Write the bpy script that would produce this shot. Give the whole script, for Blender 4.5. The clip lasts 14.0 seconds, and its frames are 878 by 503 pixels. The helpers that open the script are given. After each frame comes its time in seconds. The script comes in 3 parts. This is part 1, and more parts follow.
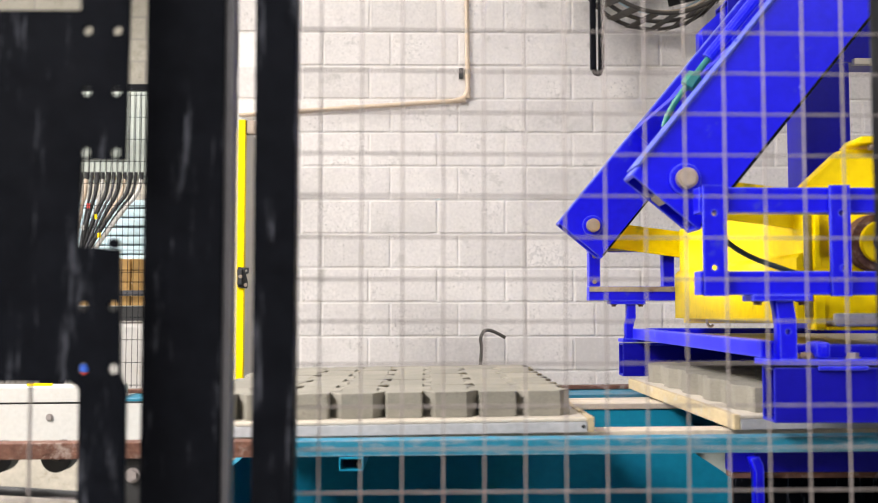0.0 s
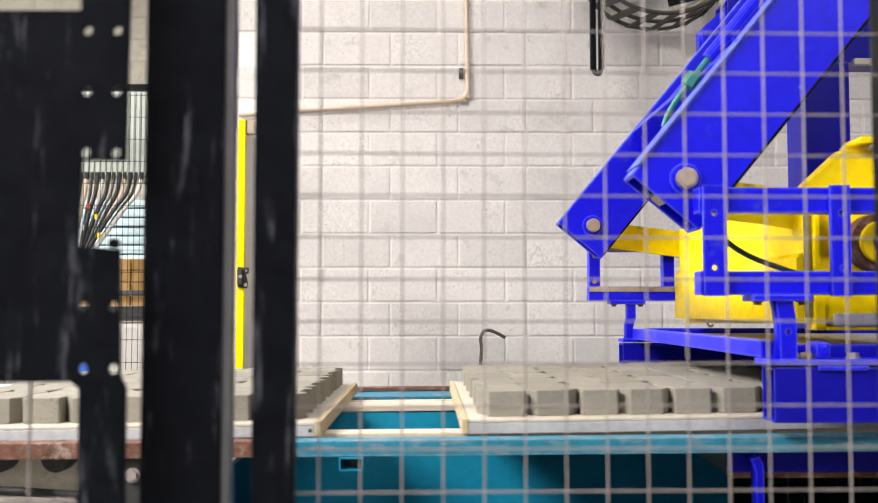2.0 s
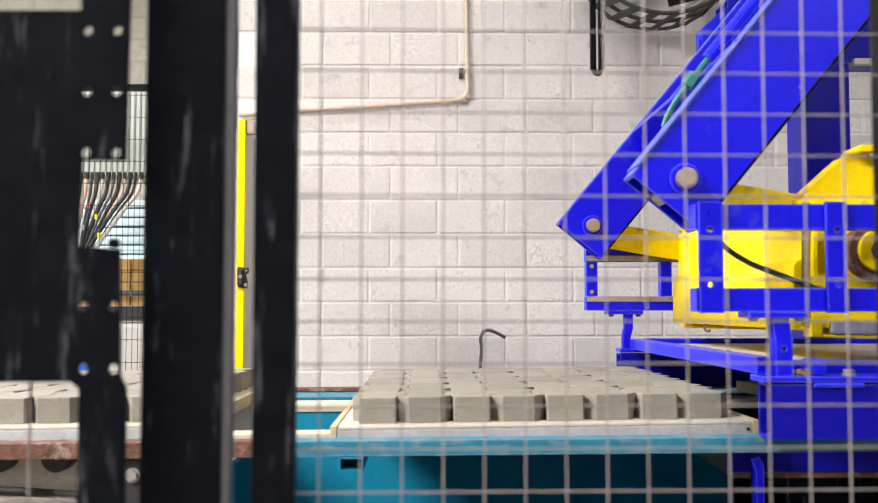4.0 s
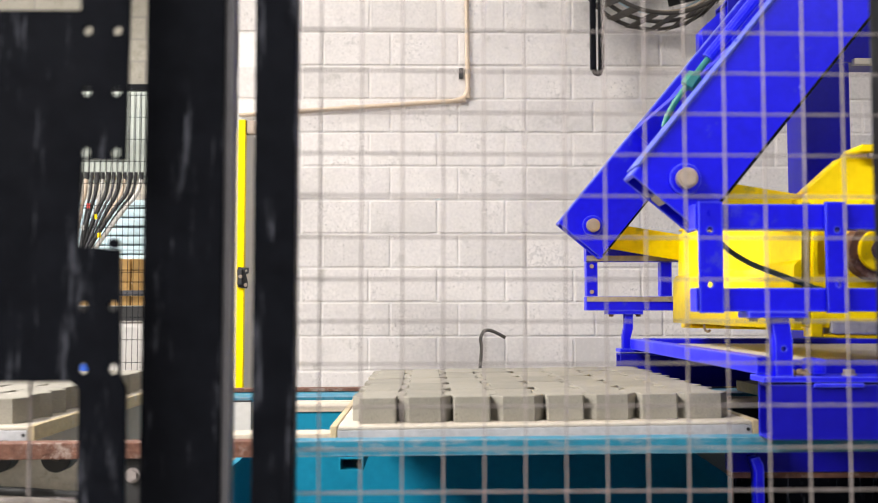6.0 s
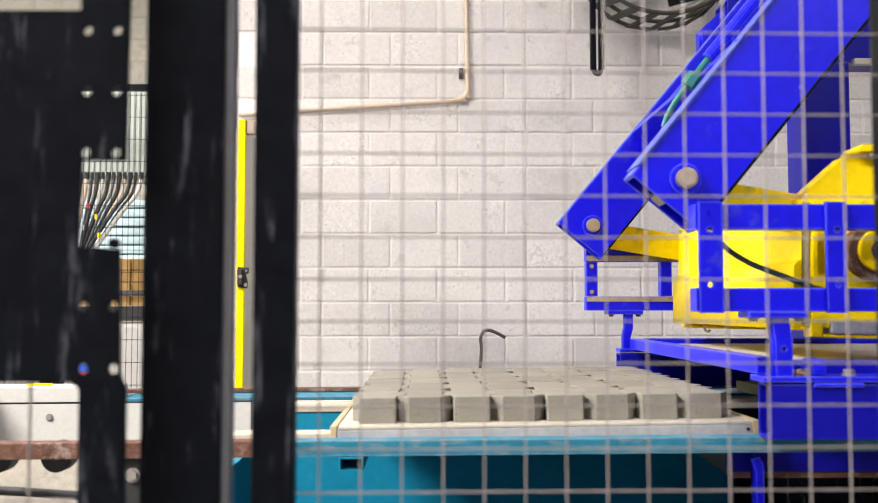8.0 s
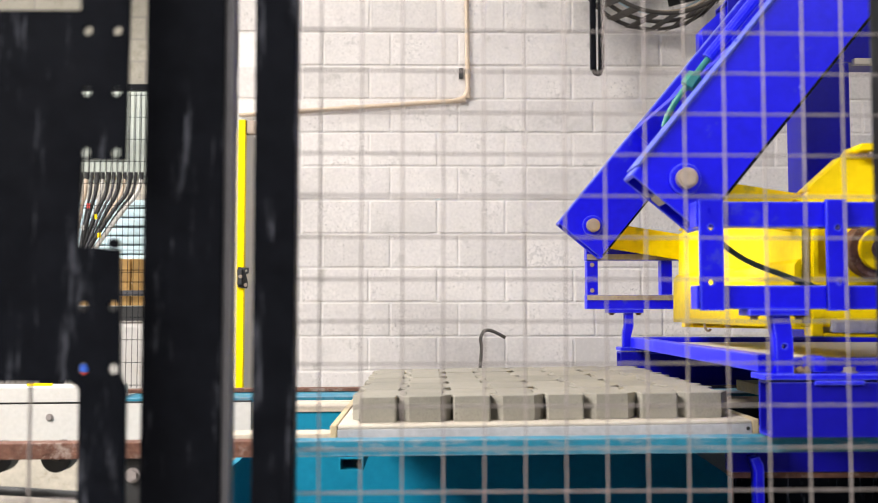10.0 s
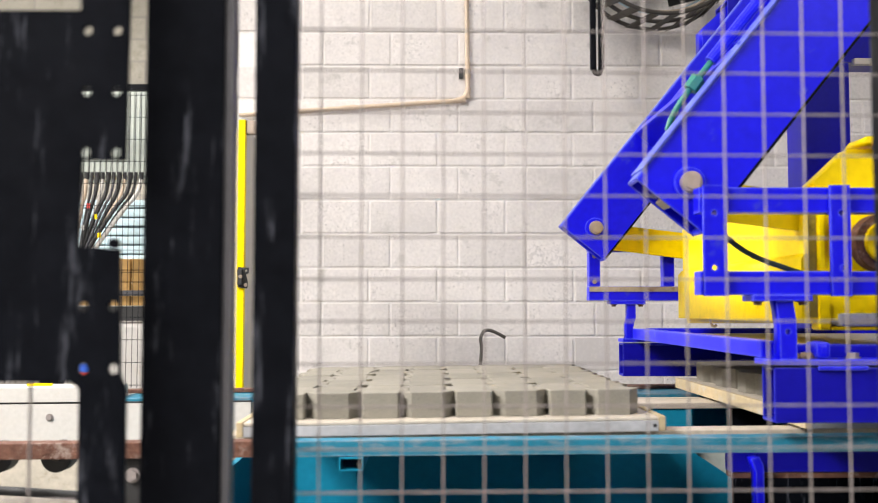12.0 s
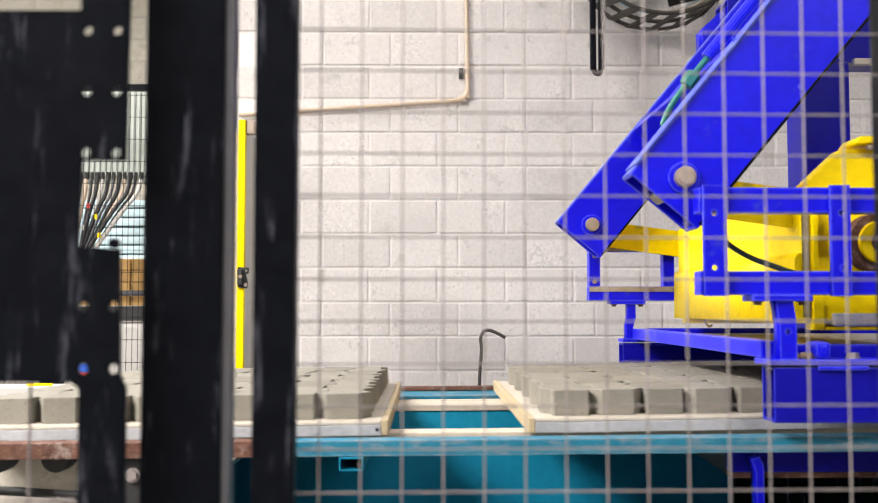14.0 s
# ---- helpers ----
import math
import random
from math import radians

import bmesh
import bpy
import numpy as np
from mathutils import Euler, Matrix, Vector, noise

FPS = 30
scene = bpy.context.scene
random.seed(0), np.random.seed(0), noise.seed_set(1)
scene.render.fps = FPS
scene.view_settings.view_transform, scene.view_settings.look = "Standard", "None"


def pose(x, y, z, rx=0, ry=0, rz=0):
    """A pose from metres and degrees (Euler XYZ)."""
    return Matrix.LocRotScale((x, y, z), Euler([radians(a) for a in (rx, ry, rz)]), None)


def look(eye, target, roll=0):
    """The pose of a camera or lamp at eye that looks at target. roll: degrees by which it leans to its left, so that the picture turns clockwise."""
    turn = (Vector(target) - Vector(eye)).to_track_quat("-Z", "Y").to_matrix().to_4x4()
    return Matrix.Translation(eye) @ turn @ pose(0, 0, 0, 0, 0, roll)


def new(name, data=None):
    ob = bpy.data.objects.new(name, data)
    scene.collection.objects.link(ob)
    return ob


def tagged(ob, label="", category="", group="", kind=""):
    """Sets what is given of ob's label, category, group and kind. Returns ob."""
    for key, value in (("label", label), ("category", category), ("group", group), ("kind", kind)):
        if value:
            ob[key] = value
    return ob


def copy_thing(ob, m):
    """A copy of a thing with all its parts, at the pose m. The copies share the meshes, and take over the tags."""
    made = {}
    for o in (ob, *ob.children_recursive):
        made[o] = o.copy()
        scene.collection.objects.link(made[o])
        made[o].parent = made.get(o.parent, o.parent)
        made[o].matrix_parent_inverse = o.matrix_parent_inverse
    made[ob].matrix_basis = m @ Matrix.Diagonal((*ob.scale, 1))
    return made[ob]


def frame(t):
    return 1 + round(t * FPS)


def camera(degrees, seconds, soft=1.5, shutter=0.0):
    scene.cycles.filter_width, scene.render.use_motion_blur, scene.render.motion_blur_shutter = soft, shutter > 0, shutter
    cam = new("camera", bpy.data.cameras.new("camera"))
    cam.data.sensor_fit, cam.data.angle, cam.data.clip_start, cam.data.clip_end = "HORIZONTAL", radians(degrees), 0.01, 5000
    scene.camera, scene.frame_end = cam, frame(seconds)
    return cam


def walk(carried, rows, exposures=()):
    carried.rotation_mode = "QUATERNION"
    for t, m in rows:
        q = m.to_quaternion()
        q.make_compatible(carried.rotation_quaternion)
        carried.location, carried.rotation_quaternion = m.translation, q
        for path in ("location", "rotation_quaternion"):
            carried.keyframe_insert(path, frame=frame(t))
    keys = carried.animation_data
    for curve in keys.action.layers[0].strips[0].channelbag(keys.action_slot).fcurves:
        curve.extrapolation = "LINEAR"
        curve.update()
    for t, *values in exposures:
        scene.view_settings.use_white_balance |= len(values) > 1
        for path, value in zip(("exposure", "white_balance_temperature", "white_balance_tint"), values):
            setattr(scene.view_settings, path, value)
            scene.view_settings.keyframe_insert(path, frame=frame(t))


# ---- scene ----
cam = camera(47.53, 14.0, soft=1.0, shutter=0.5)
cam.data.dof.use_dof = True
cam.data.dof.focus_distance = 3.5
cam.data.dof.aperture_fstop = 3.8
EYE = (0.0, 0.0, 1.2)
AIM = look(EYE, (0.12336, 10.0, 1.7759))
walk(cam, [(0.0, AIM), (14.0, AIM)])

# ---- light: unseen lamps added in made-up roof openings, a pale sky above them ----
world = bpy.data.worlds.new("sky")
scene.world = world
world.use_nodes = True
wn = world.node_tree.nodes
sky = wn.new("ShaderNodeTexSky")
sky.sky_type, sky.sun_disc = "NISHITA", False
sky.sun_elevation, sky.sun_rotation = radians(55), radians(200)
wn["Background"].inputs["Strength"].default_value = 0.1
world.node_tree.links.new(sky.outputs["Color"], wn["Background"].inputs["Color"])

# First is the key from the left; the rest brighten walls and faces.
ADDED_LAMPS = [(-3.9, -0.2, 2.6, 2.6, 1180.0), (0.9, 2.6, 4.6, 1.2, 40.0), (2.6, -3.2, 4.0, 1.4, 390.0), (-4.8, 5.5, 1.6, 1.6, 820.0), (-0.2, 4.5, 1.8, 0.6, 24.0)]
CEIL = 4.6


def added_lamp(x, y, w, d, power):
    data = bpy.data.lights.new("added_lamp", "AREA")
    data.shape, data.size, data.size_y, data.energy = "RECTANGLE", w, d, power
    data.color = (1.0, 0.955, 0.93)
    ob = new("added_lamp", data)
    ob.matrix_world = pose(x, y, CEIL + 0.05)


for row in ADDED_LAMPS:
    added_lamp(*row)
scene.view_settings.exposure = 0.0


# ---- materials ----
def material(name, colour, rough=0.5, metal=0.0, vary=0.12, scale=6.0, fine=60.0, bump=0.05, rnd=0.0, stain=None, amount=0.0, worn=None, spec=0.5, stretch=1.0, cracks=0.0, pits=0.0):
    """Paint or mineral with broad and fine variation, optional stains and worn edges."""
    m = bpy.data.materials.new(name)
    m.use_nodes = True
    nt = m.node_tree
    n, ln = nt.nodes, nt.links.new
    b = n["Principled BSDF"]
    tc = n.new("ShaderNodeTexCoord")
    n1, n2 = n.new("ShaderNodeTexNoise"), n.new("ShaderNodeTexNoise")
    n1.inputs["Scale"].default_value, n1.inputs["Detail"].default_value = scale, 5
    n2.inputs["Scale"].default_value, n2.inputs["Detail"].default_value = fine, 6
    where = tc.outputs["Object"]
    if rnd:
        oi, sc, av = n.new("ShaderNodeObjectInfo"), n.new("ShaderNodeMath"), n.new("ShaderNodeVectorMath")
        sc.operation, av.operation = "MULTIPLY", "ADD"
        sc.inputs[1].default_value = 91.0
        ln(oi.outputs["Random"], sc.inputs[0])
        ln(where, av.inputs[0])
        ln(sc.outputs[0], av.inputs[1])
        where = av.outputs[0]
    ln(where, n1.inputs["Vector"])
    ln(where, n2.inputs["Vector"])
    add = n.new("ShaderNodeMath")
    add.operation = "ADD"
    ln(n1.outputs["Fac"], add.inputs[0])
    ln(n2.outputs["Fac"], add.inputs[1])
    last = add.outputs[0]
    if rnd:
        info, mul, ad2 = n.new("ShaderNodeObjectInfo"), n.new("ShaderNodeMath"), n.new("ShaderNodeMath")
        mul.operation, ad2.operation = "MULTIPLY_ADD", "ADD"
        mul.inputs[1].default_value, mul.inputs[2].default_value = rnd, -rnd / 2
        ln(info.outputs["Random"], mul.inputs[0])
        ln(mul.outputs[0], ad2.inputs[0])
        ln(last, ad2.inputs[1])
        last = ad2.outputs[0]
    mp = n.new("ShaderNodeMapRange")
    mp.inputs["From Min"].default_value, mp.inputs["From Max"].default_value = 0.6, 1.4
    mp.inputs["To Min"].default_value, mp.inputs["To Max"].default_value = 1 - vary, 1 + vary
    ln(last, mp.inputs["Value"])
    hsv = n.new("ShaderNodeHueSaturation")
    hsv.inputs["Color"].default_value = (*colour, 1)
    ln(mp.outputs["Result"], hsv.inputs["Value"])
    col = hsv.outputs["Color"]
    if stain:
        n3, rp, mx = n.new("ShaderNodeTexNoise"), n.new("ShaderNodeValToRGB"), n.new("ShaderNodeMix")
        n3.inputs["Scale"].default_value, n3.inputs["Detail"].default_value, n3.inputs["Roughness"].default_value = scale * 1.7, 8, 0.7
        mg = n.new("ShaderNodeMapping")
        mg.inputs["Scale"].default_value = (1, 1, stretch)
        ln(where, mg.inputs["Vector"])
        ln(mg.outputs["Vector"], n3.inputs["Vector"])
        rp.color_ramp.elements[0].position, rp.color_ramp.elements[1].position = 0.62 - amount * 0.3, 0.72 - amount * 0.2
        ln(n3.outputs["Fac"], rp.inputs["Fac"])
        mx.data_type = "RGBA"
        ln(rp.outputs["Color"], mx.inputs[0])
        ln(col, mx.inputs[6])
        mx.inputs[7].default_value = (*stain, 1)
        col = mx.outputs[2]
    if cracks:
        wz, vo, lt, mk, mu, mx = (n.new("ShaderNodeTexNoise"), n.new("ShaderNodeTexVoronoi"), n.new("ShaderNodeMapRange"), n.new("ShaderNodeMapRange"), n.new("ShaderNodeMath"), n.new("ShaderNodeMix"))
        wz.inputs["Scale"].default_value, wz.inputs["Detail"].default_value = 9, 6
        ad = n.new("ShaderNodeVectorMath")
        ad.operation = "MULTIPLY_ADD"
        ad.inputs[1].default_value = (0.25, 0.25, 0.25)
        ln(where, wz.inputs["Vector"])
        ln(wz.outputs["Color"], ad.inputs[0])
        ln(where, ad.inputs[2])
        vo.feature = "DISTANCE_TO_EDGE"
        vo.inputs["Scale"].default_value = 16
        ln(ad.outputs[0], vo.inputs["Vector"])
        lt.inputs["From Min"].default_value, lt.inputs["From Max"].default_value = 0.0, 0.12
        lt.inputs["To Min"].default_value, lt.inputs["To Max"].default_value = 1.0, 0.0
        ln(vo.outputs["Distance"], lt.inputs["Value"])
        mk.inputs["From Min"].default_value, mk.inputs["From Max"].default_value = 0.5, 0.75
        ln(n1.outputs["Fac"], mk.inputs["Value"])
        mu.operation = "MULTIPLY"
        ln(lt.outputs["Result"], mu.inputs[0])
        ln(mk.outputs["Result"], mu.inputs[1])
        mx.data_type = "RGBA"
        ln(mu.outputs[0], mx.inputs[0])
        ln(col, mx.inputs[6])
        mx.inputs[7].default_value = (colour[0] * cracks, colour[1] * cracks, colour[2] * cracks, 1)
        col = mx.outputs[2]
    if pits:
        pn, pr, pm, pa, mx = (n.new("ShaderNodeTexNoise"), n.new("ShaderNodeMapRange"), n.new("ShaderNodeMapRange"), n.new("ShaderNodeMath"), n.new("ShaderNodeMix"))
        pn.inputs["Scale"].default_value, pn.inputs["Detail"].default_value = 75, 2
        ln(where, pn.inputs["Vector"])
        pr.inputs["From Min"].default_value, pr.inputs["From Max"].default_value = 0.62, 0.7
        ln(pn.outputs["Fac"], pr.inputs["Value"])
        pm.inputs["From Min"].default_value, pm.inputs["From Max"].default_value = 0.42, 0.7
        pm.inputs["To Max"].default_value = pits
        ln(n1.outputs["Fac"], pm.inputs["Value"])
        pa.operation, mx.data_type = "MULTIPLY", "RGBA"
        ln(pr.outputs["Result"], pa.inputs[0])
        ln(pm.outputs["Result"], pa.inputs[1])
        ln(pa.outputs[0], mx.inputs[0])
        ln(col, mx.inputs[6])
        mx.inputs[7].default_value = (colour[0] * 0.35, colour[1] * 0.34, colour[2] * 0.33, 1)
        col = mx.outputs[2]
    if worn:
        ge, bv, dt, rp, mul, mx = (n.new("ShaderNodeNewGeometry"), n.new("ShaderNodeBevel"), n.new("ShaderNodeVectorMath"), n.new("ShaderNodeMapRange"), n.new("ShaderNodeMath"), n.new("ShaderNodeMix"))
        bv.samples = 4
        bv.inputs["Radius"].default_value = 0.0075
        dt.operation, mul.operation, mx.data_type = "DOT_PRODUCT", "MULTIPLY", "RGBA"
        ln(ge.outputs["Normal"], dt.inputs[0])
        ln(bv.outputs["Normal"], dt.inputs[1])
        rp.inputs["From Min"].default_value, rp.inputs["From Max"].default_value = 0.995, 0.9
        ln(dt.outputs["Value"], rp.inputs["Value"])
        ln(rp.outputs["Result"], mul.inputs[0])
        ln(n2.outputs["Fac"], mul.inputs[1])
        ln(mul.outputs[0], mx.inputs[0])
        ln(col, mx.inputs[6])
        mx.inputs[7].default_value = (*worn, 1)
        col = mx.outputs[2]
    ln(col, b.inputs["Base Color"])
    rr = n.new("ShaderNodeMapRange")
    rr.inputs["To Min"].default_value, rr.inputs["To Max"].default_value = max(rough - 0.12, 0.05), min(rough + 0.12, 1)
    ln(n1.outputs["Fac"], rr.inputs["Value"])
    ln(rr.outputs["Result"], b.inputs["Roughness"])
    b.inputs["Metallic"].default_value = metal
    b.inputs["Specular IOR Level"].default_value = spec
    if bump:
        bp = n.new("ShaderNodeBump")
        bp.inputs["Strength"].default_value, bp.inputs["Distance"].default_value = min(bump * 4, 1), bump * 0.02
        ln(n2.outputs["Fac"], bp.inputs["Height"])
        ln(bp.outputs["Normal"], b.inputs["Normal"])
    return m


M_BLOCK = material("painted_block", (0.71, 0.672, 0.638), 0.8, vary=0.15, scale=4.5, fine=60, bump=0.15, rnd=0.45, stain=(0.5, 0.475, 0.44), amount=0.12, cracks=0.82, pits=0.75)
M_MORTAR = material("painted_mortar", (0.85, 0.815, 0.775), 0.85, vary=0.08, scale=5, fine=120, bump=0.3)
# Walls and floor kept dark so unseen surfaces bounce back little light.
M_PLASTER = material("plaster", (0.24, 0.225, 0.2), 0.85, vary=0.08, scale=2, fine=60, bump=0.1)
M_FLOOR = material("concrete_floor", (0.1, 0.095, 0.087), 0.8, vary=0.2, scale=2, fine=70, bump=0.15, stain=(0.065, 0.06, 0.055), amount=0.3)
M_ROOF = material("roof_sheet", (0.55, 0.55, 0.53), 0.5, vary=0.08)
M_BARE = material("bare_concrete_block", (0.3, 0.28, 0.235), 0.9, vary=0.2, scale=5, fine=60, bump=0.15, rnd=0.3, stain=(0.2, 0.19, 0.15), amount=0.2)
M_BLUE = material("blue_paint", (0.006, 0.005, 0.63), 0.32, spec=0.16, vary=0.12, scale=5, fine=40, bump=0.04, stain=(0.04, 0.05, 0.5), amount=0.05, worn=(0.16, 0.2, 0.75))
M_YELLOW = material("yellow_paint", (0.95, 0.69, 0.0), 0.4, spec=0.12, vary=0.1, scale=5, fine=40, bump=0.04, stain=(0.5, 0.38, 0.03), amount=0.02)
M_TEAL = material("teal_paint", (0.012, 0.16, 0.25), 0.45, vary=0.25, scale=9, fine=60, bump=0.06, stain=(0.13, 0.21, 0.26), amount=0.4, worn=(0.34, 0.33, 0.31), spec=0.3, stretch=3.5)
M_TEAL_IN = material("teal_panel_paint", (0.006, 0.2, 0.32), 0.5, spec=0.2, vary=0.15, scale=3, fine=40, bump=0.04)
M_RUST = material("rusty_steel", (0.12, 0.058, 0.04), 0.8, vary=0.45, scale=14, fine=80, bump=0.2, stain=(0.26, 0.2, 0.17), amount=0.3, spec=0.2)
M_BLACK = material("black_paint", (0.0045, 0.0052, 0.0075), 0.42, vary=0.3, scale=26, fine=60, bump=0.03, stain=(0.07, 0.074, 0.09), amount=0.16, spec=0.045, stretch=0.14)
M_DARK = material("dark_rubber", (0.02, 0.02, 0.02), 0.6, vary=0.2)
M_STEEL = material("bare_steel", (0.38, 0.31, 0.25), 0.38, metal=0.5, vary=0.15, scale=20)
M_ZINC = material("galvanised_wire", (0.31, 0.275, 0.262), 0.5, metal=0.5, vary=0.15, scale=20)
M_PAVER = material("fresh_concrete", (0.205, 0.19, 0.155), 0.92, vary=0.24, scale=13, fine=260, bump=0.16, rnd=0.4, pits=0.5)
M_BOARD = material("pallet_board", (0.47, 0.42, 0.345), 0.7, vary=0.15, scale=8, fine=70, bump=0.12, stain=(0.45, 0.43, 0.38), amount=0.15)
M_BATTEN = material("pallet_batten", (0.43, 0.34, 0.2), 0.7, vary=0.2, scale=10, fine=80, bump=0.15, stain=(0.42, 0.38, 0.3), amount=0.2)
M_EDGE = material("pallet_steel_edge", (0.42, 0.42, 0.43), 0.5, metal=0.2, vary=0.2, scale=9, fine=60, bump=0.08, stain=(0.3, 0.3, 0.3), amount=0.15)
M_CREAM = material("cream_runner", (0.48, 0.42, 0.33), 0.6, vary=0.2, scale=9, stain=(0.4, 0.34, 0.26), amount=0.15)
M_SKIRT = material("dusty_cream_sheet", (0.45, 0.41, 0.335), 0.7, vary=0.25, scale=6, stain=(0.3, 0.25, 0.18), amount=0.2)
M_WHITE = material("white_paint", (0.52, 0.5, 0.465), 0.5, vary=0.08, scale=5, stain=(0.5, 0.45, 0.38), amount=0.08)
M_BEIGE = material("beige_paint", (0.6, 0.56, 0.46), 0.5, vary=0.08)
M_PIPE = material("tan_conduit", (0.56, 0.44, 0.32), 0.5, vary=0.12, scale=12)
M_GREEN = material("green_plastic", (0.005, 0.15, 0.115), 0.4, vary=0.1)
M_LTBLUE = material("pale_blue_wrap", (0.5, 0.66, 0.72), 0.4, vary=0.2, scale=20)
M_OCHRE = material("ochre_blocks", (0.5, 0.3, 0.1), 0.85, vary=0.2, scale=14, rnd=0.5)
M_FAN = material("fan_grey_brown", (0.04, 0.034, 0.027), 0.6, vary=0.25, scale=14)
M_RAW = material("raw_steel_edge", (0.3, 0.25, 0.19), 0.6, vary=0.3, scale=14, stain=(0.16, 0.09, 0.06), amount=0.2)
# Paler blue: dust and the light caught by upper faces, put into colour.
M_DUSTY_LIT = material("dusty_lit_blue_paint", (0.075, 0.1, 0.5), 0.6, vary=0.25, scale=8, fine=50, bump=0.05, stain=(0.2, 0.26, 0.5), amount=0.2, spec=0.3)
# M_BLUE darkened: shade on clamp tubes, ledger, column and beam put into colour.
M_BLUE_SHADED = material("shaded_blue_paint", (0.005, 0.004, 0.3), 0.35, vary=0.14, scale=6, fine=40, bump=0.04, worn=(0.05, 0.06, 0.5), spec=0.14)
M_GREY = material("plain_grey", (0.075, 0.073, 0.08), 0.5, vary=0.2, scale=10)
M_OLIVE = material("dark_olive_paint", (0.2, 0.15, 0.012), 0.45, vary=0.35, scale=16, fine=70, bump=0.08, stain=(0.06, 0.04, 0.015), amount=0.2)
M_HOSE = material("dark_green_rubber", (0.012, 0.03, 0.024), 0.45, vary=0.3, scale=20)
M_SAND = material("spilt_sand", (0.3, 0.21, 0.13), 0.95, vary=0.3, scale=40, fine=200, bump=0.2)
M_SAGE = material("pale_sage_paint", (0.46, 0.5, 0.45), 0.5, vary=0.12, scale=7)
M_COBALT = material("blue_plastic", (0.02, 0.08, 0.4), 0.4, vary=0.1)
M_RED = material("red_plastic", (0.6, 0.04, 0.03), 0.4, vary=0.1)

# ---- building helpers ----
ORG = {}


def thing(name, at, label, category, group="", kind=""):
    ob = new(name)
    ob.location = at
    ORG[ob.name] = Vector(at)
    ob.empty_display_size = 0.05
    return tagged(ob, label, category, group, kind)


def part(name, bm, mat, parent=None, label="", bevel=0.0, smooth=False):
    """One mesh object under a thing or part; coordinates are those of the place at rest."""
    if bevel:
        bmesh.ops.bevel(bm, geom=list(bm.edges), offset=bevel, segments=2, profile=0.6, affect="EDGES", clamp_overlap=True)
    org = ORG.get(parent.name, Vector()) if parent else Vector()
    bmesh.ops.translate(bm, verts=list(bm.verts), vec=-org)
    me = bpy.data.meshes.new(name)
    bmesh.ops.recalc_face_normals(bm, faces=list(bm.faces))
    if smooth:
        for f in bm.faces:
            f.smooth = True
    bm.to_mesh(me)
    bm.free()
    me.materials.append(mat)
    ob = new(name, me)
    if parent:
        ob.parent = parent
        ORG[ob.name] = org
    if label:
        ob["label"] = label
    return ob


def box(x0, x1, y0, y1, z0, z1, bm=None):
    bm = bm or bmesh.new()
    v = [bm.verts.new((x, y, z)) for x in (x0, x1) for y in (y0, y1) for z in (z0, z1)]
    for q in ((0, 1, 3, 2), (4, 6, 7, 5), (0, 4, 5, 1), (2, 3, 7, 6), (0, 2, 6, 4), (1, 5, 7, 3)):
        bm.faces.new([v[i] for i in q])
    return bm


def rod(a, b, r, bm=None, seg=12, r2=None):
    bm = bm or bmesh.new()
    a, b = Vector(a), Vector(b)
    m = Matrix.Translation((a + b) / 2) @ (b - a).to_track_quat("Z", "Y").to_matrix().to_4x4()
    bmesh.ops.create_cone(bm, cap_ends=True, segments=seg, radius1=r, radius2=r if r2 is None else r2, depth=(b - a).length, matrix=m)
    return bm


def hollow(axis, a, b, c0, c1, d0, d1, wall):
    """A rectangular tube, open at both ends, along x, y or z from a to b."""
    bm = bmesh.new()
    rings = []
    for t in (a, b):
        for e in (0, wall):
            ring = []
            for c, d in ((c0 + e, d0 + e), (c1 - e, d0 + e), (c1 - e, d1 - e), (c0 + e, d1 - e)):
                p = {"x": (t, c, d), "y": (c, t, d), "z": (c, d, t)}[axis]
                ring.append(bm.verts.new(p))
            rings.append(ring)
    oa, ia, ob, ib = rings
    for i in range(4):
        j = (i + 1) % 4
        bm.faces.new((oa[i], oa[j], ob[j], ob[i]))
        bm.faces.new((ia[j], ia[i], ib[i], ib[j]))
        bm.faces.new((oa[j], oa[i], ia[i], ia[j]))
        bm.faces.new((ob[i], ob[j], ib[j], ib[i]))
    return bm


def prism(points, y0, y1, holes=()):
    """A plate cut to an outline in x and z, from y0 to y1, with round holes (x, z, r)."""
    cu = bpy.data.curves.new("cut", "CURVE")
    cu.dimensions, cu.fill_mode, cu.extrude = "2D", "BOTH", abs(y1 - y0) / 2
    loops = [points] + [[(x + r * math.cos(k * math.pi / 10), z + r * math.sin(k * math.pi / 10)) for k in range(20)] for x, z, r in holes]
    for loop in loops:
        sp = cu.splines.new("POLY")
        sp.points.add(len(loop) - 1)
        for p, (x, z) in zip(sp.points, loop):
            p.co = (x, z, 0, 1)
        sp.use_cyclic_u = True
    ob = bpy.data.objects.new("cut", cu)
    me = bpy.data.meshes.new_from_object(ob)
    bm = bmesh.new()
    bm.from_mesh(me)
    bpy.data.objects.remove(ob)
    bpy.data.curves.remove(cu)
    bpy.data.meshes.remove(me)
    for v in bm.verts:
        v.co = (v.co.x, (y0 + y1) / 2 - v.co.z, v.co.y)
    bmesh.ops.remove_doubles(bm, verts=list(bm.verts), dist=1e-5)
    return bm


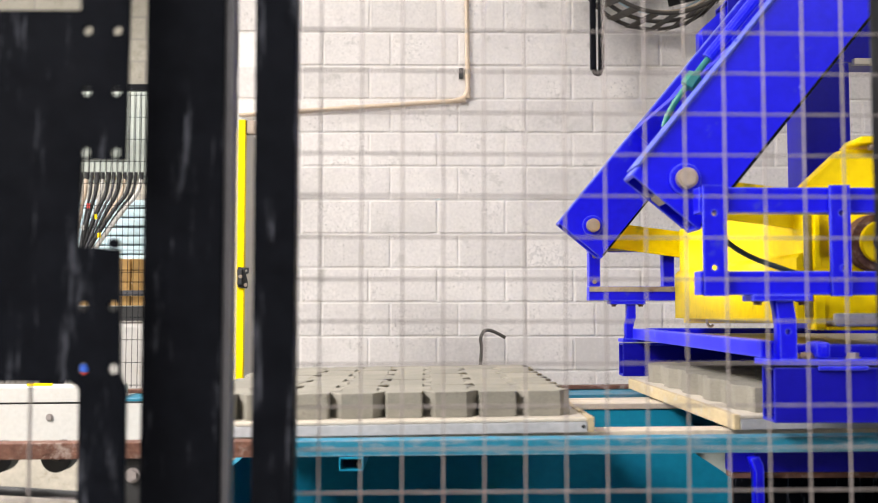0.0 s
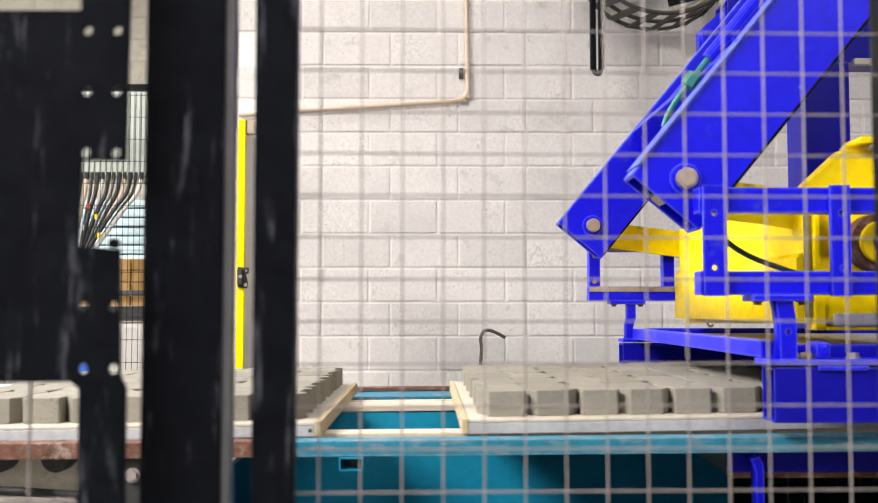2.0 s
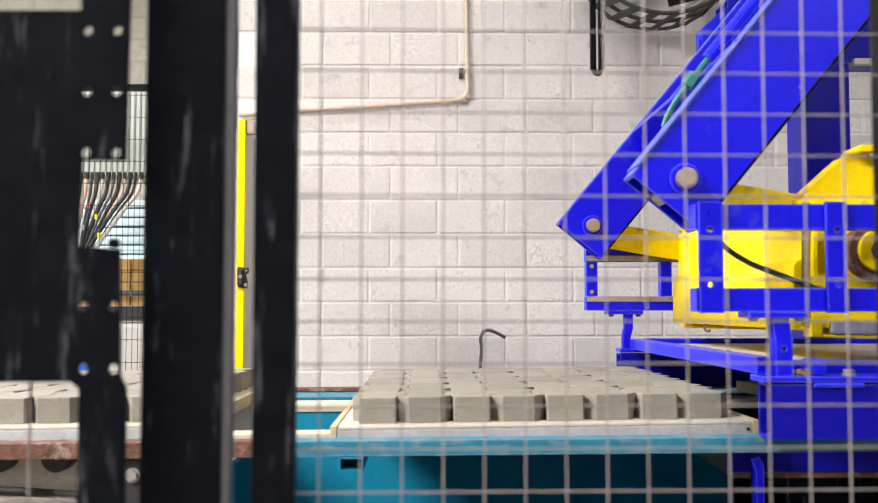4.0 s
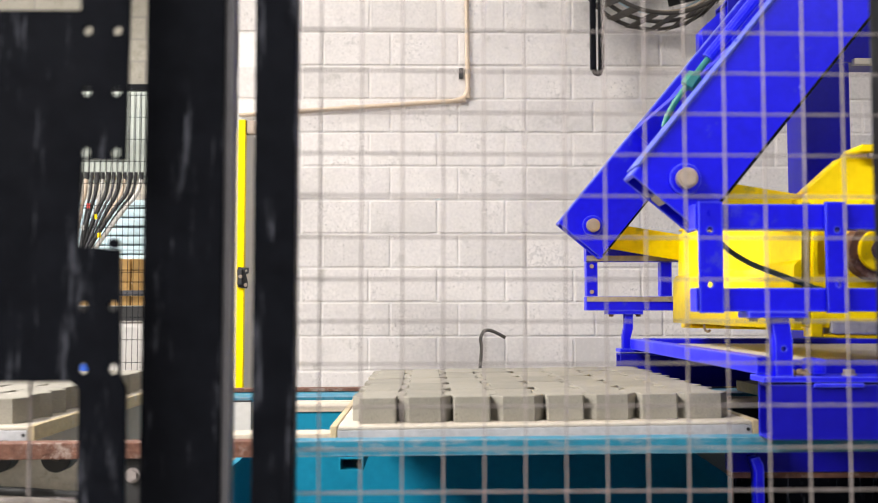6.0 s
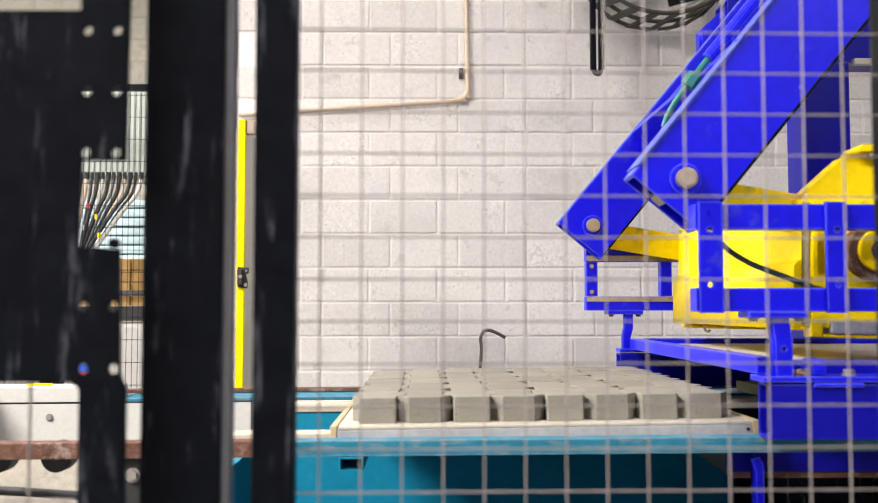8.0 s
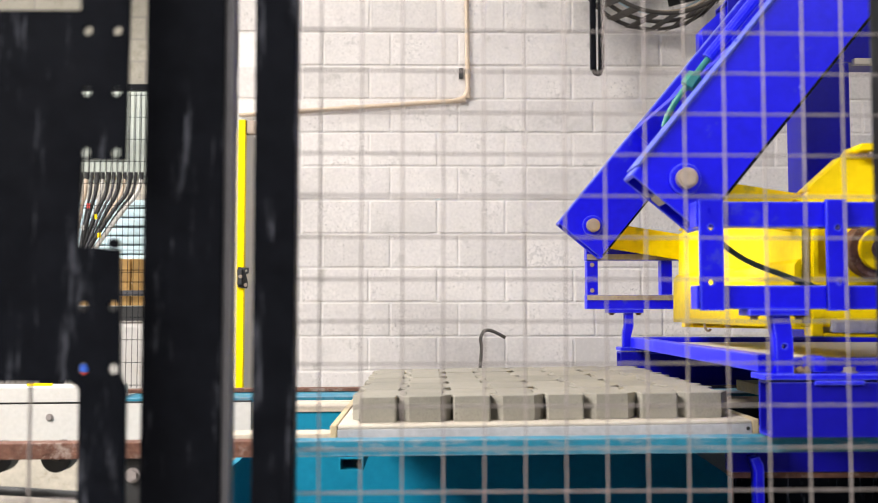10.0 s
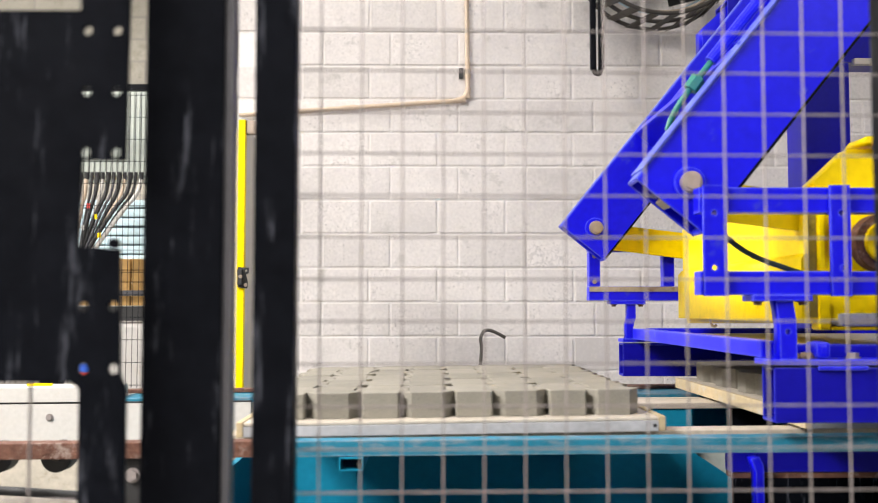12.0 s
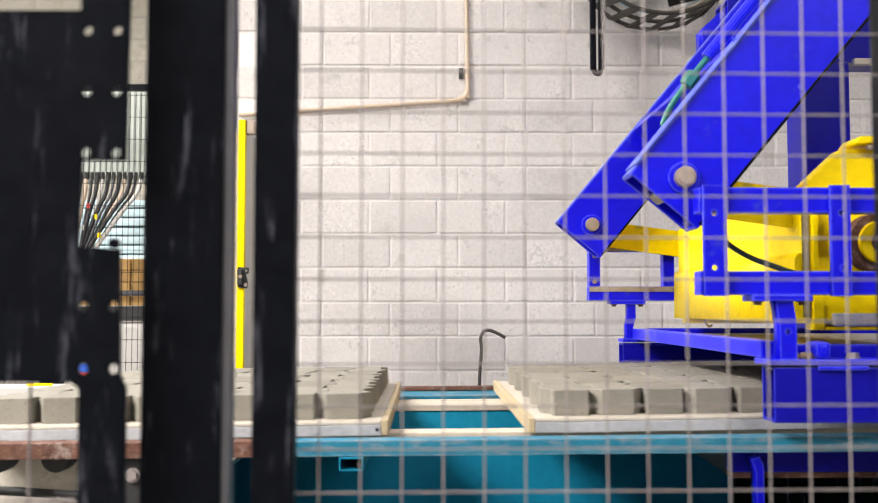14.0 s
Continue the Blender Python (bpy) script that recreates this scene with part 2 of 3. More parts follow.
def tube_path(points, r, seg=8):
    """A round cable or bent bar through the points."""
    cu = bpy.data.curves.new("bent", "CURVE")
    cu.dimensions, cu.bevel_depth, cu.bevel_resolution, cu.use_fill_caps = "3D", r, max(seg // 4, 1), True
    sp = cu.splines.new("NURBS")
    sp.points.add(len(points) - 1)
    for p, c in zip(sp.points, points):
        p.co = (*c, 1)
    sp.use_endpoint_u, sp.order_u, sp.resolution_u = True, 3, 6
    ob = bpy.data.objects.new("bent", cu)
    me = bpy.data.meshes.new_from_object(ob)
    bm = bmesh.new()
    bm.from_mesh(me)
    bpy.data.objects.remove(ob)
    bpy.data.curves.remove(cu)
    bpy.data.meshes.remove(me)
    return bm


def hexbolt(x, y, z, r, axis, parent, mat=None, name="bolt"):
    """Hexagon head with a washer; axis points out of the surface."""
    a, p = Vector(axis), Vector((x, y, z))
    bm = rod(p, p + a * r * 0.25, r * 1.35, seg=16)
    rod(p + a * r * 0.2, p + a * r * 0.95, r, bm, seg=6)
    return part(name, bm, mat or M_STEEL, parent)


# ---- the hall ----
def structure(name, bm, mat, label):
    return tagged(part(name, bm, mat), label, name.split("_")[0], kind="structure")


WALL_Y = 5.84
structure("floor", box(-6, 7, -5, 9.2, -0.15, 0), M_FLOOR, "worn grey concrete factory floor")
wall_back = structure("wall_back", box(-1.12, 7, WALL_Y + 0.006, WALL_Y + 0.2, 0, CEIL), M_MORTAR, "white painted concrete block wall behind the line")
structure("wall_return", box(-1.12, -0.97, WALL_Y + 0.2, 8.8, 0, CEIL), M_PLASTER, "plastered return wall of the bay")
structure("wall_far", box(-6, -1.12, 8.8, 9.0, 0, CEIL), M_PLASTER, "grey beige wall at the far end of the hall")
structure("wall_left", box(-6.2, -6, -5, 9.2, 0, CEIL), M_PLASTER, "unseen dark plastered wall closing the hall")
structure("wall_right", box(7, 7.2, -5, 9.2, 0, CEIL), M_PLASTER, "unseen dark plastered wall closing the hall")
structure("wall_behind", box(-6, 7, -5.2, -5, 0, CEIL), M_PLASTER, "unseen dark plastered wall closing the hall")


# Unseen roof; its openings are made up for the added lamps.
def roof():
    bm = bmesh.new()
    holes = []
    for x, y, w, d, _ in ADDED_LAMPS:
        holes.append((x - w / 2, x + w / 2, y - d / 2, y + d / 2))
    xs = sorted({-6.2, 7.2, *[h[0] for h in holes], *[h[1] for h in holes]})
    ys = sorted({-5.2, 9.2, *[h[2] for h in holes], *[h[3] for h in holes]})
    for x0, x1 in zip(xs, xs[1:]):
        for y0, y1 in zip(ys, ys[1:]):
            cx, cy = (x0 + x1) / 2, (y0 + y1) / 2
            if not any(h[0] < cx < h[1] and h[2] < cy < h[3] for h in holes):
                box(x0, x1, y0, y1, CEIL, CEIL + 0.12, bm)
    structure("ceiling", bm, M_ROOF, "unseen pale metal roof sheets with openings for the added lamps")


roof()


# ---- pavers and pallets ----
ROWS_DEEP, COLS, PITCH, LONG = 5, 8, 0.1125, 0.225
PAL_W, PAL_Y0, PAL_Y1, PAL_TOP, PAL_BOT = 1.008, 2.355, 3.585, 0.94, 0.906


def paver_mesh(wide):
    """Interlocking paver: ends wider or narrower than its waist, chamfered top, slightly rough."""
    a = 0.0105 * (1 if wide else -1)
    half = PITCH / 2 - 0.0012
    c, e = (0.028, 0.045) if wide else (0.004, 0.004)
    side = [(half + a - c, -0.1115), (half + a, -0.1115 + e), (half + a, -0.062), (half - a, -0.036), (half - a, 0.036), (half + a, 0.062), (half + a, 0.1115 - e), (half + a - c, 0.1115)]
    outline = side + [(-x, y) for x, y in reversed(side)]
    bm = bmesh.new()
    lower = [bm.verts.new((x, y, 0)) for x, y in outline]
    mid = [bm.verts.new((x, y, 0.0585)) for x, y in outline]
    top = [bm.verts.new((x * 0.975, y * 0.988, 0.0605)) for x, y in outline]
    n = len(outline)
    for i in range(n):
        j = (i + 1) % n
        bm.faces.new((lower[i], lower[j], mid[j], mid[i]))
        bm.faces.new((mid[i], mid[j], top[j], top[i]))
    bm.faces.new(top)
    bm.faces.new(list(reversed(lower)))
    bmesh.ops.recalc_face_normals(bm, faces=list(bm.faces))
    me = bpy.data.meshes.new("paver")
    bm.to_mesh(me)
    bm.free()
    me.materials.append(M_PAVER)
    return me


PAVERS = (paver_mesh(False), paver_mesh(True))


def paver_layer():
    """Layer of freshly pressed pavers; the root lies on the pallet's top at its middle."""
    root = thing("paver_layer", (0, 0, 0), "layer of fresh grey interlocking concrete pavers on a pallet", "pavers", "paver layers")
    rng = random.Random(4)
    for r in range(ROWS_DEEP):
        for c in range(COLS):
            ob = new("paver", PAVERS[c % 2])
            ob.parent = root
            ob.location = ((c - 3.5) * PITCH + rng.uniform(-0.0012, 0.0012), (r - 2) * LONG + rng.uniform(-0.0015, 0.0015), rng.uniform(0, 0.0012))
            ob.rotation_euler = (0, 0, radians(rng.uniform(-0.4, 0.4)))
    return root


def pallet():
    """Board pallet with steel side channels and wooden end battens; the root is at its top middle."""
    root = thing("pallet", (0, 0, 0), "worn board pallet with grey steel sides and wooden end battens", "pallet", "production pallets")
    w, d, h = PAL_W / 2, (PAL_Y1 - PAL_Y0) / 2, PAL_TOP - PAL_BOT
    n = 6
    for k in range(n):
        y0 = -d + 0.012 + k * (2 * d - 0.024) / n
        part("board", box(-w + 0.017, w - 0.017, y0 + 0.001, y0 + (2 * d - 0.024) / n - 0.001, -h + 0.006, 0), M_BOARD, root, bevel=0.002)
    for s in (-1, 1):
        y = s * (d - 0.006)
        part("side_channel", box(-w + 0.017, w - 0.017, y - 0.006, y + 0.006, -h, -0.0085), M_EDGE, root, "scuffed grey steel side", bevel=0.002)
        part("side_lip", box(-w + 0.018, w - 0.018, s * d - 0.001, s * d + 0.0035, -0.0075, -0.0005), M_BOARD, root, "pale worn lip", bevel=0.002)
        # Dark disc stands in for the shade inside the channel end hole.
        part("socket_disc", rod((w - 0.026, s * (d - 0.002), -h / 2 - 0.003), (w - 0.026, s * (d + 0.001), -h / 2 - 0.003), 0.0045, seg=12), M_DARK, root, "dark disc for the shaded channel end hole")
        x = s * (w - 0.008)
        part("end_batten", box(x - 0.008, x + 0.008, -d, d, -h, 0.002), M_BATTEN, root, "yellowish wooden end batten", bevel=0.003)
    return root


# ---- conveyor ----
X0, X1 = -4.2, 5.2


def conveyor():
    c = thing("conveyor", (0, 2.9, 0), "teal steel pallet conveyor with cream runners and rusty rails", "conveyor")
    part("front_rail", hollow("x", -0.36, X1, 2.245, 2.3, 0.873, 0.908, 0.004), M_TEAL, c, "scuffed teal rail", bevel=0.0015)
    part("front_rail", hollow("x", X0, -0.36, 2.245, 2.3, 0.873, 0.908, 0.004), M_RUST, c, "rusty brown rail", bevel=0.0015)
    part("rear_rail", box(X0, X1, 3.85, 3.915, 0.887, 0.9), M_RUST, c, "rusty brown rail", bevel=0.002)
    part("rear_flange", box(-1.115, X1, 3.64, 3.918, 0.868, 0.885), M_TEAL, c, "scuffed teal flange", bevel=0.002)
    part("front_runner", box(-0.66, X1, 2.42, 2.5, 0.885, 0.903), M_CREAM, c, "cream plastic runner", bevel=0.003)
    part("rear_runner", box(-0.5, X1, 3.1, 3.25, 0.885, 0.903), M_CREAM, c, "cream plastic runner", bevel=0.003)
    part("runner_beam", prism([(-0.5, 0.3), (-0.5, 0.884), (0.83, 0.884), (0.83, 0.752), (0.945, 0.675), (0.945, 0.3)], 3.105, 3.13), M_TEAL_IN, c, "teal support plate below the runner")
    part("gusset", prism([(0.8, 0.62), (0.8, 0.8), (0.95, 0.8), (0.95, 0.62)], 3.14, 3.15), M_SAGE, c, "pale steel gusset")
    # Black plate put where the teal panel only lies in shade.
    part("shade_plate", box(0.955, X1, 3.105, 3.13, 0.3, 0.884), M_BLACK, c, "black plate standing in for shade under the line")
    part("rear_runner_rib", box(-0.5, X1, 3.3, 3.34, 0.88, 0.9), M_CREAM, c, bevel=0.003)
    part("rear_panel", box(-0.62, X1, 3.92, 3.94, 0.12, 0.89), M_TEAL_IN, c, "teal sheet panel")
    part("floor_tray", box(-0.62, X1, 2.4, 3.92, 0.1, 0.115), M_TEAL_IN, c, "teal sheet tray")
    part("end_panel", box(-0.64, -0.62, 2.36, 3.91, 0.1, 0.7), M_TEAL_IN, c, "teal sheet panel")
    part("stub_tube", hollow("y", 2.235, 2.5, -0.187, -0.134, 0.843, 0.872, 0.0025), M_TEAL_IN, c)
    # Unseen panel added below view to keep light out of the underside.
    part("light_stop_panel", box(-0.62, X1, 2.3, 2.32, 0.1, 0.735), M_TEAL_IN, c, "teal sheet panel")
    part("bolt_plate", box(-0.72, -0.6, 2.262, 2.29, 0.45, 0.871), M_DARK, c, "dark grey bolting plate", bevel=0.002)
    hexbolt(-0.65, 2.262, 0.834, 0.0125, (0, -1, 0), c, M_ZINC)
    part("groove_strip", box(X0, -0.625, 3.625, 3.636, 0.8695, 0.8755), M_DARK, c, "dark joint strip")
    for x in (-1.54, -1.345, -1.15):
        hexbolt(x, 3.62, 0.822, 0.01, (0, -1, 0), c, M_ZINC)
    part("air_tube", tube_path([(-2.6, 2.42, 0.84), (-1.04, 2.42, 0.78), (-0.85, 2.42, 0.762), (-0.72, 2.42, 0.757)], 0.011), M_DARK, c, "black air tube")
    for x in (-0.58, 1.75, 2.9, 4.2):
        for y in (2.32, 3.84):
            part("leg", box(x - 0.04, x + 0.04, y - 0.04, y + 0.04, -0.05, 0.872 if y < 3 else 0.866), M_TEAL, c, bevel=0.004)
    for x in (-1.7, -2.7, -3.9):
        for y in (2.27, 3.79):
            part("leg", box(x - 0.03, x + 0.03, y - 0.02, y + 0.02, -0.05, 0.872 if y < 3 else 0.72), M_RUST, c, bevel=0.003)
    # left hand section: white inner side, wheels below the rusty rail
    part("white_side", box(X0, -0.625, 3.62, 3.636, 0.68, 0.869), M_WHITE, c, "white painted side plate")
    part("white_cap", box(X0, -1.12, 3.62, 3.8, 0.876, 0.929), M_WHITE, c, "white painted top cap", bevel=0.002)
    part("cream_skirt", box(X0, -0.72, 2.5, 2.52, 0.45, 0.84), M_SKIRT, c, "dusty cream lower skirt")
    for x in (-0.975, -0.84, -1.11, -1.25, -1.4):
        w = part("wheel", rod((x, 2.31, 0.868), (x, 2.36, 0.868), 0.035, seg=28), M_DARK, c, "black rubber carrying wheel", bevel=0.003)
        part("hub", rod((x, 2.305, 0.868), (x, 2.365, 0.868), 0.009), M_FAN, w)
    part("tag_plate", box(-1.46, -1.37, 3.7, 3.712, 0.9295, 0.9385), M_YELLOW, c, "small yellow plate")
    c.rotation_euler = (0, -radians(0.45), 0)
    return c


conveyor()


# ---- gripper carriage (blue) ----
def bar_frame(parent, y0, y1):
    """Open rectangular frame of flat blue bars."""
    a = 0.6
    part("top_bar", box(a, 1.7, y0, y1, 1.412, 1.468), M_BLUE, parent, bevel=0.002)
    part("bottom_bar", box(a, 1.7, y0, y1, 1.231, 1.283), M_BLUE, parent, bevel=0.002)
    if y0 < 3:
        for x, wd in ((a + 0.006, 0.052), (0.886, 0.044), (1.3, 0.052)):
            holes = [(x + 0.024, 1.29, 0.0065), (x + 0.024, 1.41, 0.0065)]
            part("upright", prism([(x, 1.228), (x + wd, 1.228), (x + wd, 1.472), (x, 1.472)], y0 - 0.012, y0 - 0.001, holes), M_BLUE, parent)
            part("inner_web", box(x + wd - 0.007, x + wd, y0 + 0.001, y1, 1.284, 1.411), M_BLUE, parent)
    else:
        for x in (a + 0.002, 0.878, 1.3):
            p = part("upright", box(x, x + 0.042, y0 + 0.004, y1, 1.284, 1.411), M_BLUE, parent, bevel=0.002)
            for z in (1.3, 1.395) if x < 0.7 else ():
                hexbolt(x + 0.02, y0 + 0.004, z, 0.006, (0, -1, 0), p)


def rust_strips(parent, y0):
    part("raw_edge", box(0.602, 1.7, y0 - 0.004, y0 - 0.0005, 1.414, 1.434), M_RAW, parent, "rusty raw steel edge")
    part("raw_edge", box(0.602, 1.7, y0 - 0.004, y0 - 0.0005, 1.264, 1.282), M_RAW, parent, "rusty raw steel edge")


def carriage():
    c = thing("gripper_carriage", (0.76, 2.93, 0.95), "glossy blue steel gripper carriage bridging the pallet line", "machine")
    for y0, o in ((2.18, 0.012), (3.685, -0.022)):
        bar_frame(c, y0, y0 + 0.05)
        ym = y0 + 0.025
        p = part("foot_plate", box(0.7 + o, 0.83 + o, ym - 0.04, ym + 0.04, 1.217, 1.231), M_BLUE, c, bevel=0.002)
        for x in (0.715 + o, 0.815 + o):
            hexbolt(x, ym - 0.02, 1.217, 0.009, (0, 0, -1), p, M_RUST)
        leg = [(0.764, 1.217), (0.794, 1.217), (0.794, 1.165), (0.784, 1.13), (0.784, 1.09), (0.757, 1.09), (0.757, 1.14), (0.764, 1.17)] if y0 > 3 else [(0.752, 1.217), (0.79, 1.217), (0.797, 1.17), (0.797, 1.09), (0.76, 1.09), (0.76, 1.165)]
        part("leg", prism([(x + o, z) for x, z in leg], ym - 0.03, ym + 0.01, [(0.778 + o, 1.15, 0.006)] if y0 < 3 else []), M_BLUE, c)
        part("clamp_tube", hollow("x", 0.745 + o, 2.4, y0 - 0.005, y0 + 0.075, 0.952, 1.073, 0.006), M_BLUE_SHADED, c, bevel=0.003)
        part("clamp_cap", box((0.73 if y0 < 3 else 0.744) + o, 2.4, y0 - 0.01, y0 + 0.08, 1.077, 1.09), M_BLUE, c, bevel=0.002)
        for x in (0.84, 1.15, 1.5):
            part("cap_pad", box(x + o, x + 0.11 + o, y0 - 0.013, y0 - 0.0055, 1.066, 1.076), M_BLUE, c, bevel=0.003)
    rust_strips(c, 3.685)
    part("cross_bar", box(0.757, 0.8, 2.26, 3.66, 1.09, 1.128), M_BLUE, c, bevel=0.002)
    part("cross_bar", box(1.75, 1.8, 2.26, 3.66, 1.09, 1.128), M_BLUE, c, bevel=0.002)
    part("guide_block", box(0.86, 0.895, 2.2, 2.27, 1.09, 1.128), M_BLUE, c, bevel=0.012)
    for x in (0.95, 1.4):
        hexbolt(x, 2.22, 1.09, 0.013, (0, 0, 1), c, M_ZINC)
    heap = bmesh.new()
    rng = random.Random(5)
    for k in range(9):
        x, y, r = 0.835 + rng.uniform(-0.022, 0.03), 2.222 + rng.uniform(-0.02, 0.02), rng.uniform(0.007, 0.015)
        bmesh.ops.create_icosphere(heap, subdivisions=2, radius=r, matrix=pose(x, y, 1.0905))
    part("sand_heap", heap, M_SAND, c, "spilt brown sand")
    part("side_beam", box(0.803, 1.747, 2.3, 2.36, 1.085, 1.118), M_BLUE, c, bevel=0.002)
    part("side_beam", box(0.803, 1.747, 3.61, 3.66, 1.085, 1.13), M_BLUE, c, bevel=0.002)
    part("deck", box(0.803, 1.747, 2.4, 3.6, 1.1, 1.112), M_WHITE, c, "pale dusty deck sheet")
    return c


CARRIAGE = carriage()

# ---- swing arm ----
PIVOT = Vector((1.3907, 2.945, 2.4637))
REACH = 1.251


def swing_arm():
    a = thing("swing_arm", (0, 0, 0), "pair of bright blue box arms joined by a cross tube", "machine arm")
    for y0, y1 in ((-0.665, -0.565), (0.62, 0.7)):
        beam = part("arm", hollow("z", -REACH - 0.07, 0.25, -0.1, 0.1, y0, y1, 0.008), M_BLUE, a, bevel=0.002)
        part("dust_lit_face", box(-0.1022, -0.1003, y0 + 0.003, y1 - 0.003, -REACH - 0.068, 0.24), M_DUSTY_LIT, beam, "upper face, pale from dust and painted-in light")
        pin = part("pin", rod((0, y0 - 0.03, -REACH), (0, y1 + 0.02, -REACH), 0.0245, seg=24), M_STEEL, a, "worn steel pin", bevel=0.004)
        part("pin_face", rod((0, y0 - 0.034, -REACH), (0, y0 - 0.0302, -REACH), 0.0185, seg=24), M_STEEL, pin, bevel=0.0012)
        part("collar", rod((0, y0 - 0.01, -REACH), (0, y0 + 0.01, -REACH), 0.037, seg=28), M_BLUE, pin, bevel=0.004)
    part("cross_beam", box(-0.1, 0.0, -0.562, 0.617, -0.891, -0.848), M_BLUE, a, bevel=0.003)
    part("cross_beam_underside", box(-0.06, -0.003, -0.56, -0.25, -0.895, -0.891), M_RUST, a, "rusty unpainted underside")
    br = part("bracket", hollow("y", -0.15, 0.2, -0.1, -0.04, -0.846, -0.796, 0.006), M_BLUE, a, bevel=0.002)
    hexbolt(-0.1, 0.02, -0.821, 0.008, (-1, 0, 0), br)
    part("top_strip", box(-0.107, -0.1023, -0.672, -0.548, -REACH - 0.045, 0.24), M_DUSTY_LIT, a, "top strip, pale from dust and painted-in light", bevel=0.0015)
    hose = part("hose", tube_path([(-0.104, -0.528, -1.146), (-0.12, -0.535, -1.111), (-0.126, -0.545, -1.036), (-0.127, -0.545, -0.926)], 0.008), M_GREEN, a, "green pneumatic hose")
    part("connector", rod((-0.124, -0.545, -1.038), (-0.126, -0.545, -1.001), 0.019, seg=6), M_GREEN, hose, bevel=0.002)
    part("sleeve", rod((-0.129, -0.545, -0.951), (-0.129, -0.545, -0.3), 0.015), M_BLUE, a)
    part("hose_clip", box(-0.144, -0.102, -0.565, -0.525, -0.704, -0.688), M_BLUE, a, bevel=0.002)
    for y in (-0.665, 0.62):
        part("lower_edge", box(0.0935, 0.1005, y - 0.002, y - 0.0005, -REACH - 0.06, 0.24), M_BLACK, a, "dark strip along the lower edge", bevel=0.001)
    part("end_patch", box(-0.022, 0.004, -0.655, -0.575, -REACH - 0.066, -REACH - 0.05), M_RAW, a, "bare tan steel inside the open end")
    hexbolt(0.075, -0.665, -0.91, 0.0045, (0, -1, 0), a, M_BLUE)
    hexbolt(-0.107, -0.63, -0.905, 0.005, (-1, 0, 0), a, M_DUSTY_LIT)
    collar = part("stop_collar", rod((-0.022, 0.605, -0.397), (-0.022, 0.62, -0.397), 0.05, seg=28), M_BLUE, a, bevel=0.004)
    part("stop_bolt", rod((-0.022, 0.585, -0.397), (-0.022, 0.605, -0.397), 0.022, seg=6), M_BLUE, collar, bevel=0.002)
    return a


ARM = swing_arm()

# ---- yellow pusher ----
LINK, ATT_Z, ATT_X = 0.85, 1.373, 1.4357


def pusher():
    p = thing("pusher_body", (ATT_X, 2.95, ATT_Z), "bright yellow welded pusher body with side flanges", "machine")
    part("beam", box(0.89, 1.22, 2.3435, 3.5, 1.172, 1.48), M_YELLOW, p, bevel=0.006)
    part("skirt", prism([(0.874, 1.168), (0.8895, 1.168), (0.8895, 1.332), (0.885, 1.332), (0.874, 1.318)], 2.345, 3.5), M_YELLOW, p)
    part("olive_strip", box(0.891, 0.91, 2.3405, 2.3433, 1.18, 1.468), M_OLIVE, p, "dark olive strip on the beam's near end")
    side = [(0.9115, 1.24), (0.9115, 1.49), (0.918, 1.496), (1.0, 1.572), (1.5, 1.58), (1.5, 1.24)]
    rim = [(0.908, 1.4985), (0.9965, 1.581), (1.5, 1.589), (1.5, 1.5805), (1.0, 1.5725), (0.915, 1.494)]
    for y, s in ((2.355, 1), (3.505, -1)):
        e = part("end_plate", prism(side, y, y + 0.033), M_YELLOW, p)
        part("top_flange", prism(rim, y - 0.001, y + 0.064), M_YELLOW, e)
        part("corner_post", box(0.9115, 0.94, y - 0.02, y + 0.033, 1.15, 1.239), M_YELLOW, e, bevel=0.005)
        part("recess_back", box(0.9405, 1.5, y + 0.05, y + 0.06, 1.15, 1.2395), M_YELLOW, e)
        part("lower_lip", box(0.9405, 1.5, y - 0.02, y + 0.049, 1.15, 1.158), M_YELLOW, e, bevel=0.002)
    part("rib", box(0.9115, 0.924, 2.325, 2.3545, 1.2405, 1.47), M_YELLOW, p, bevel=0.002)
    part("cap_tab", prism([(1.014, 1.59), (1.026, 1.606), (1.5, 1.609), (1.5, 1.595), (1.05, 1.591)], 2.315, 2.42), M_YELLOW, p)
    part("tab_bearing", rod((1.045, 2.33, 1.582), (1.3, 2.33, 1.584), 0.007), M_STEEL, p)
    for z in (1.31, 1.345, 1.42):
        hexbolt(0.945, 2.354, z, 0.013, (0, -1, 0), p, M_YELLOW)
    w = part("flange", rod((1.055, 2.3, 1.355), (1.055, 2.356, 1.355), 0.068, seg=40), M_RUST, p, "rusty bearing ring", bevel=0.003)
    part("hub", rod((1.055, 2.285, 1.355), (1.055, 2.302, 1.355), 0.05, seg=32), M_YELLOW, w, bevel=0.004)
    part("hub_ring", rod((1.055, 2.278, 1.355), (1.055, 2.288, 1.355), 0.024, seg=24), M_RUST, w, bevel=0.002)
    part("foot_block", box(0.958, 1.08, 2.33, 2.4, 1.159, 1.19), M_EDGE, p, "grey dusty slide block", bevel=0.006)
    part("hook", tube_path([(0.9, 3.2, 1.17), (0.9, 3.2, 1.15), (0.915, 3.2, 1.14), (0.92, 3.2, 1.15)], 0.004), M_STEEL, p)
    part("cable", tube_path([(0.6, 2.45, 1.47), (0.645, 2.4, 1.43), (0.69, 2.375, 1.385), (0.755, 2.365, 1.328), (0.85, 2.335, 1.29), (0.9, 2.33, 1.272), (1.0, 2.325, 1.24)], 0.0068), M_HOSE, p, "dark green control cable")
    return p


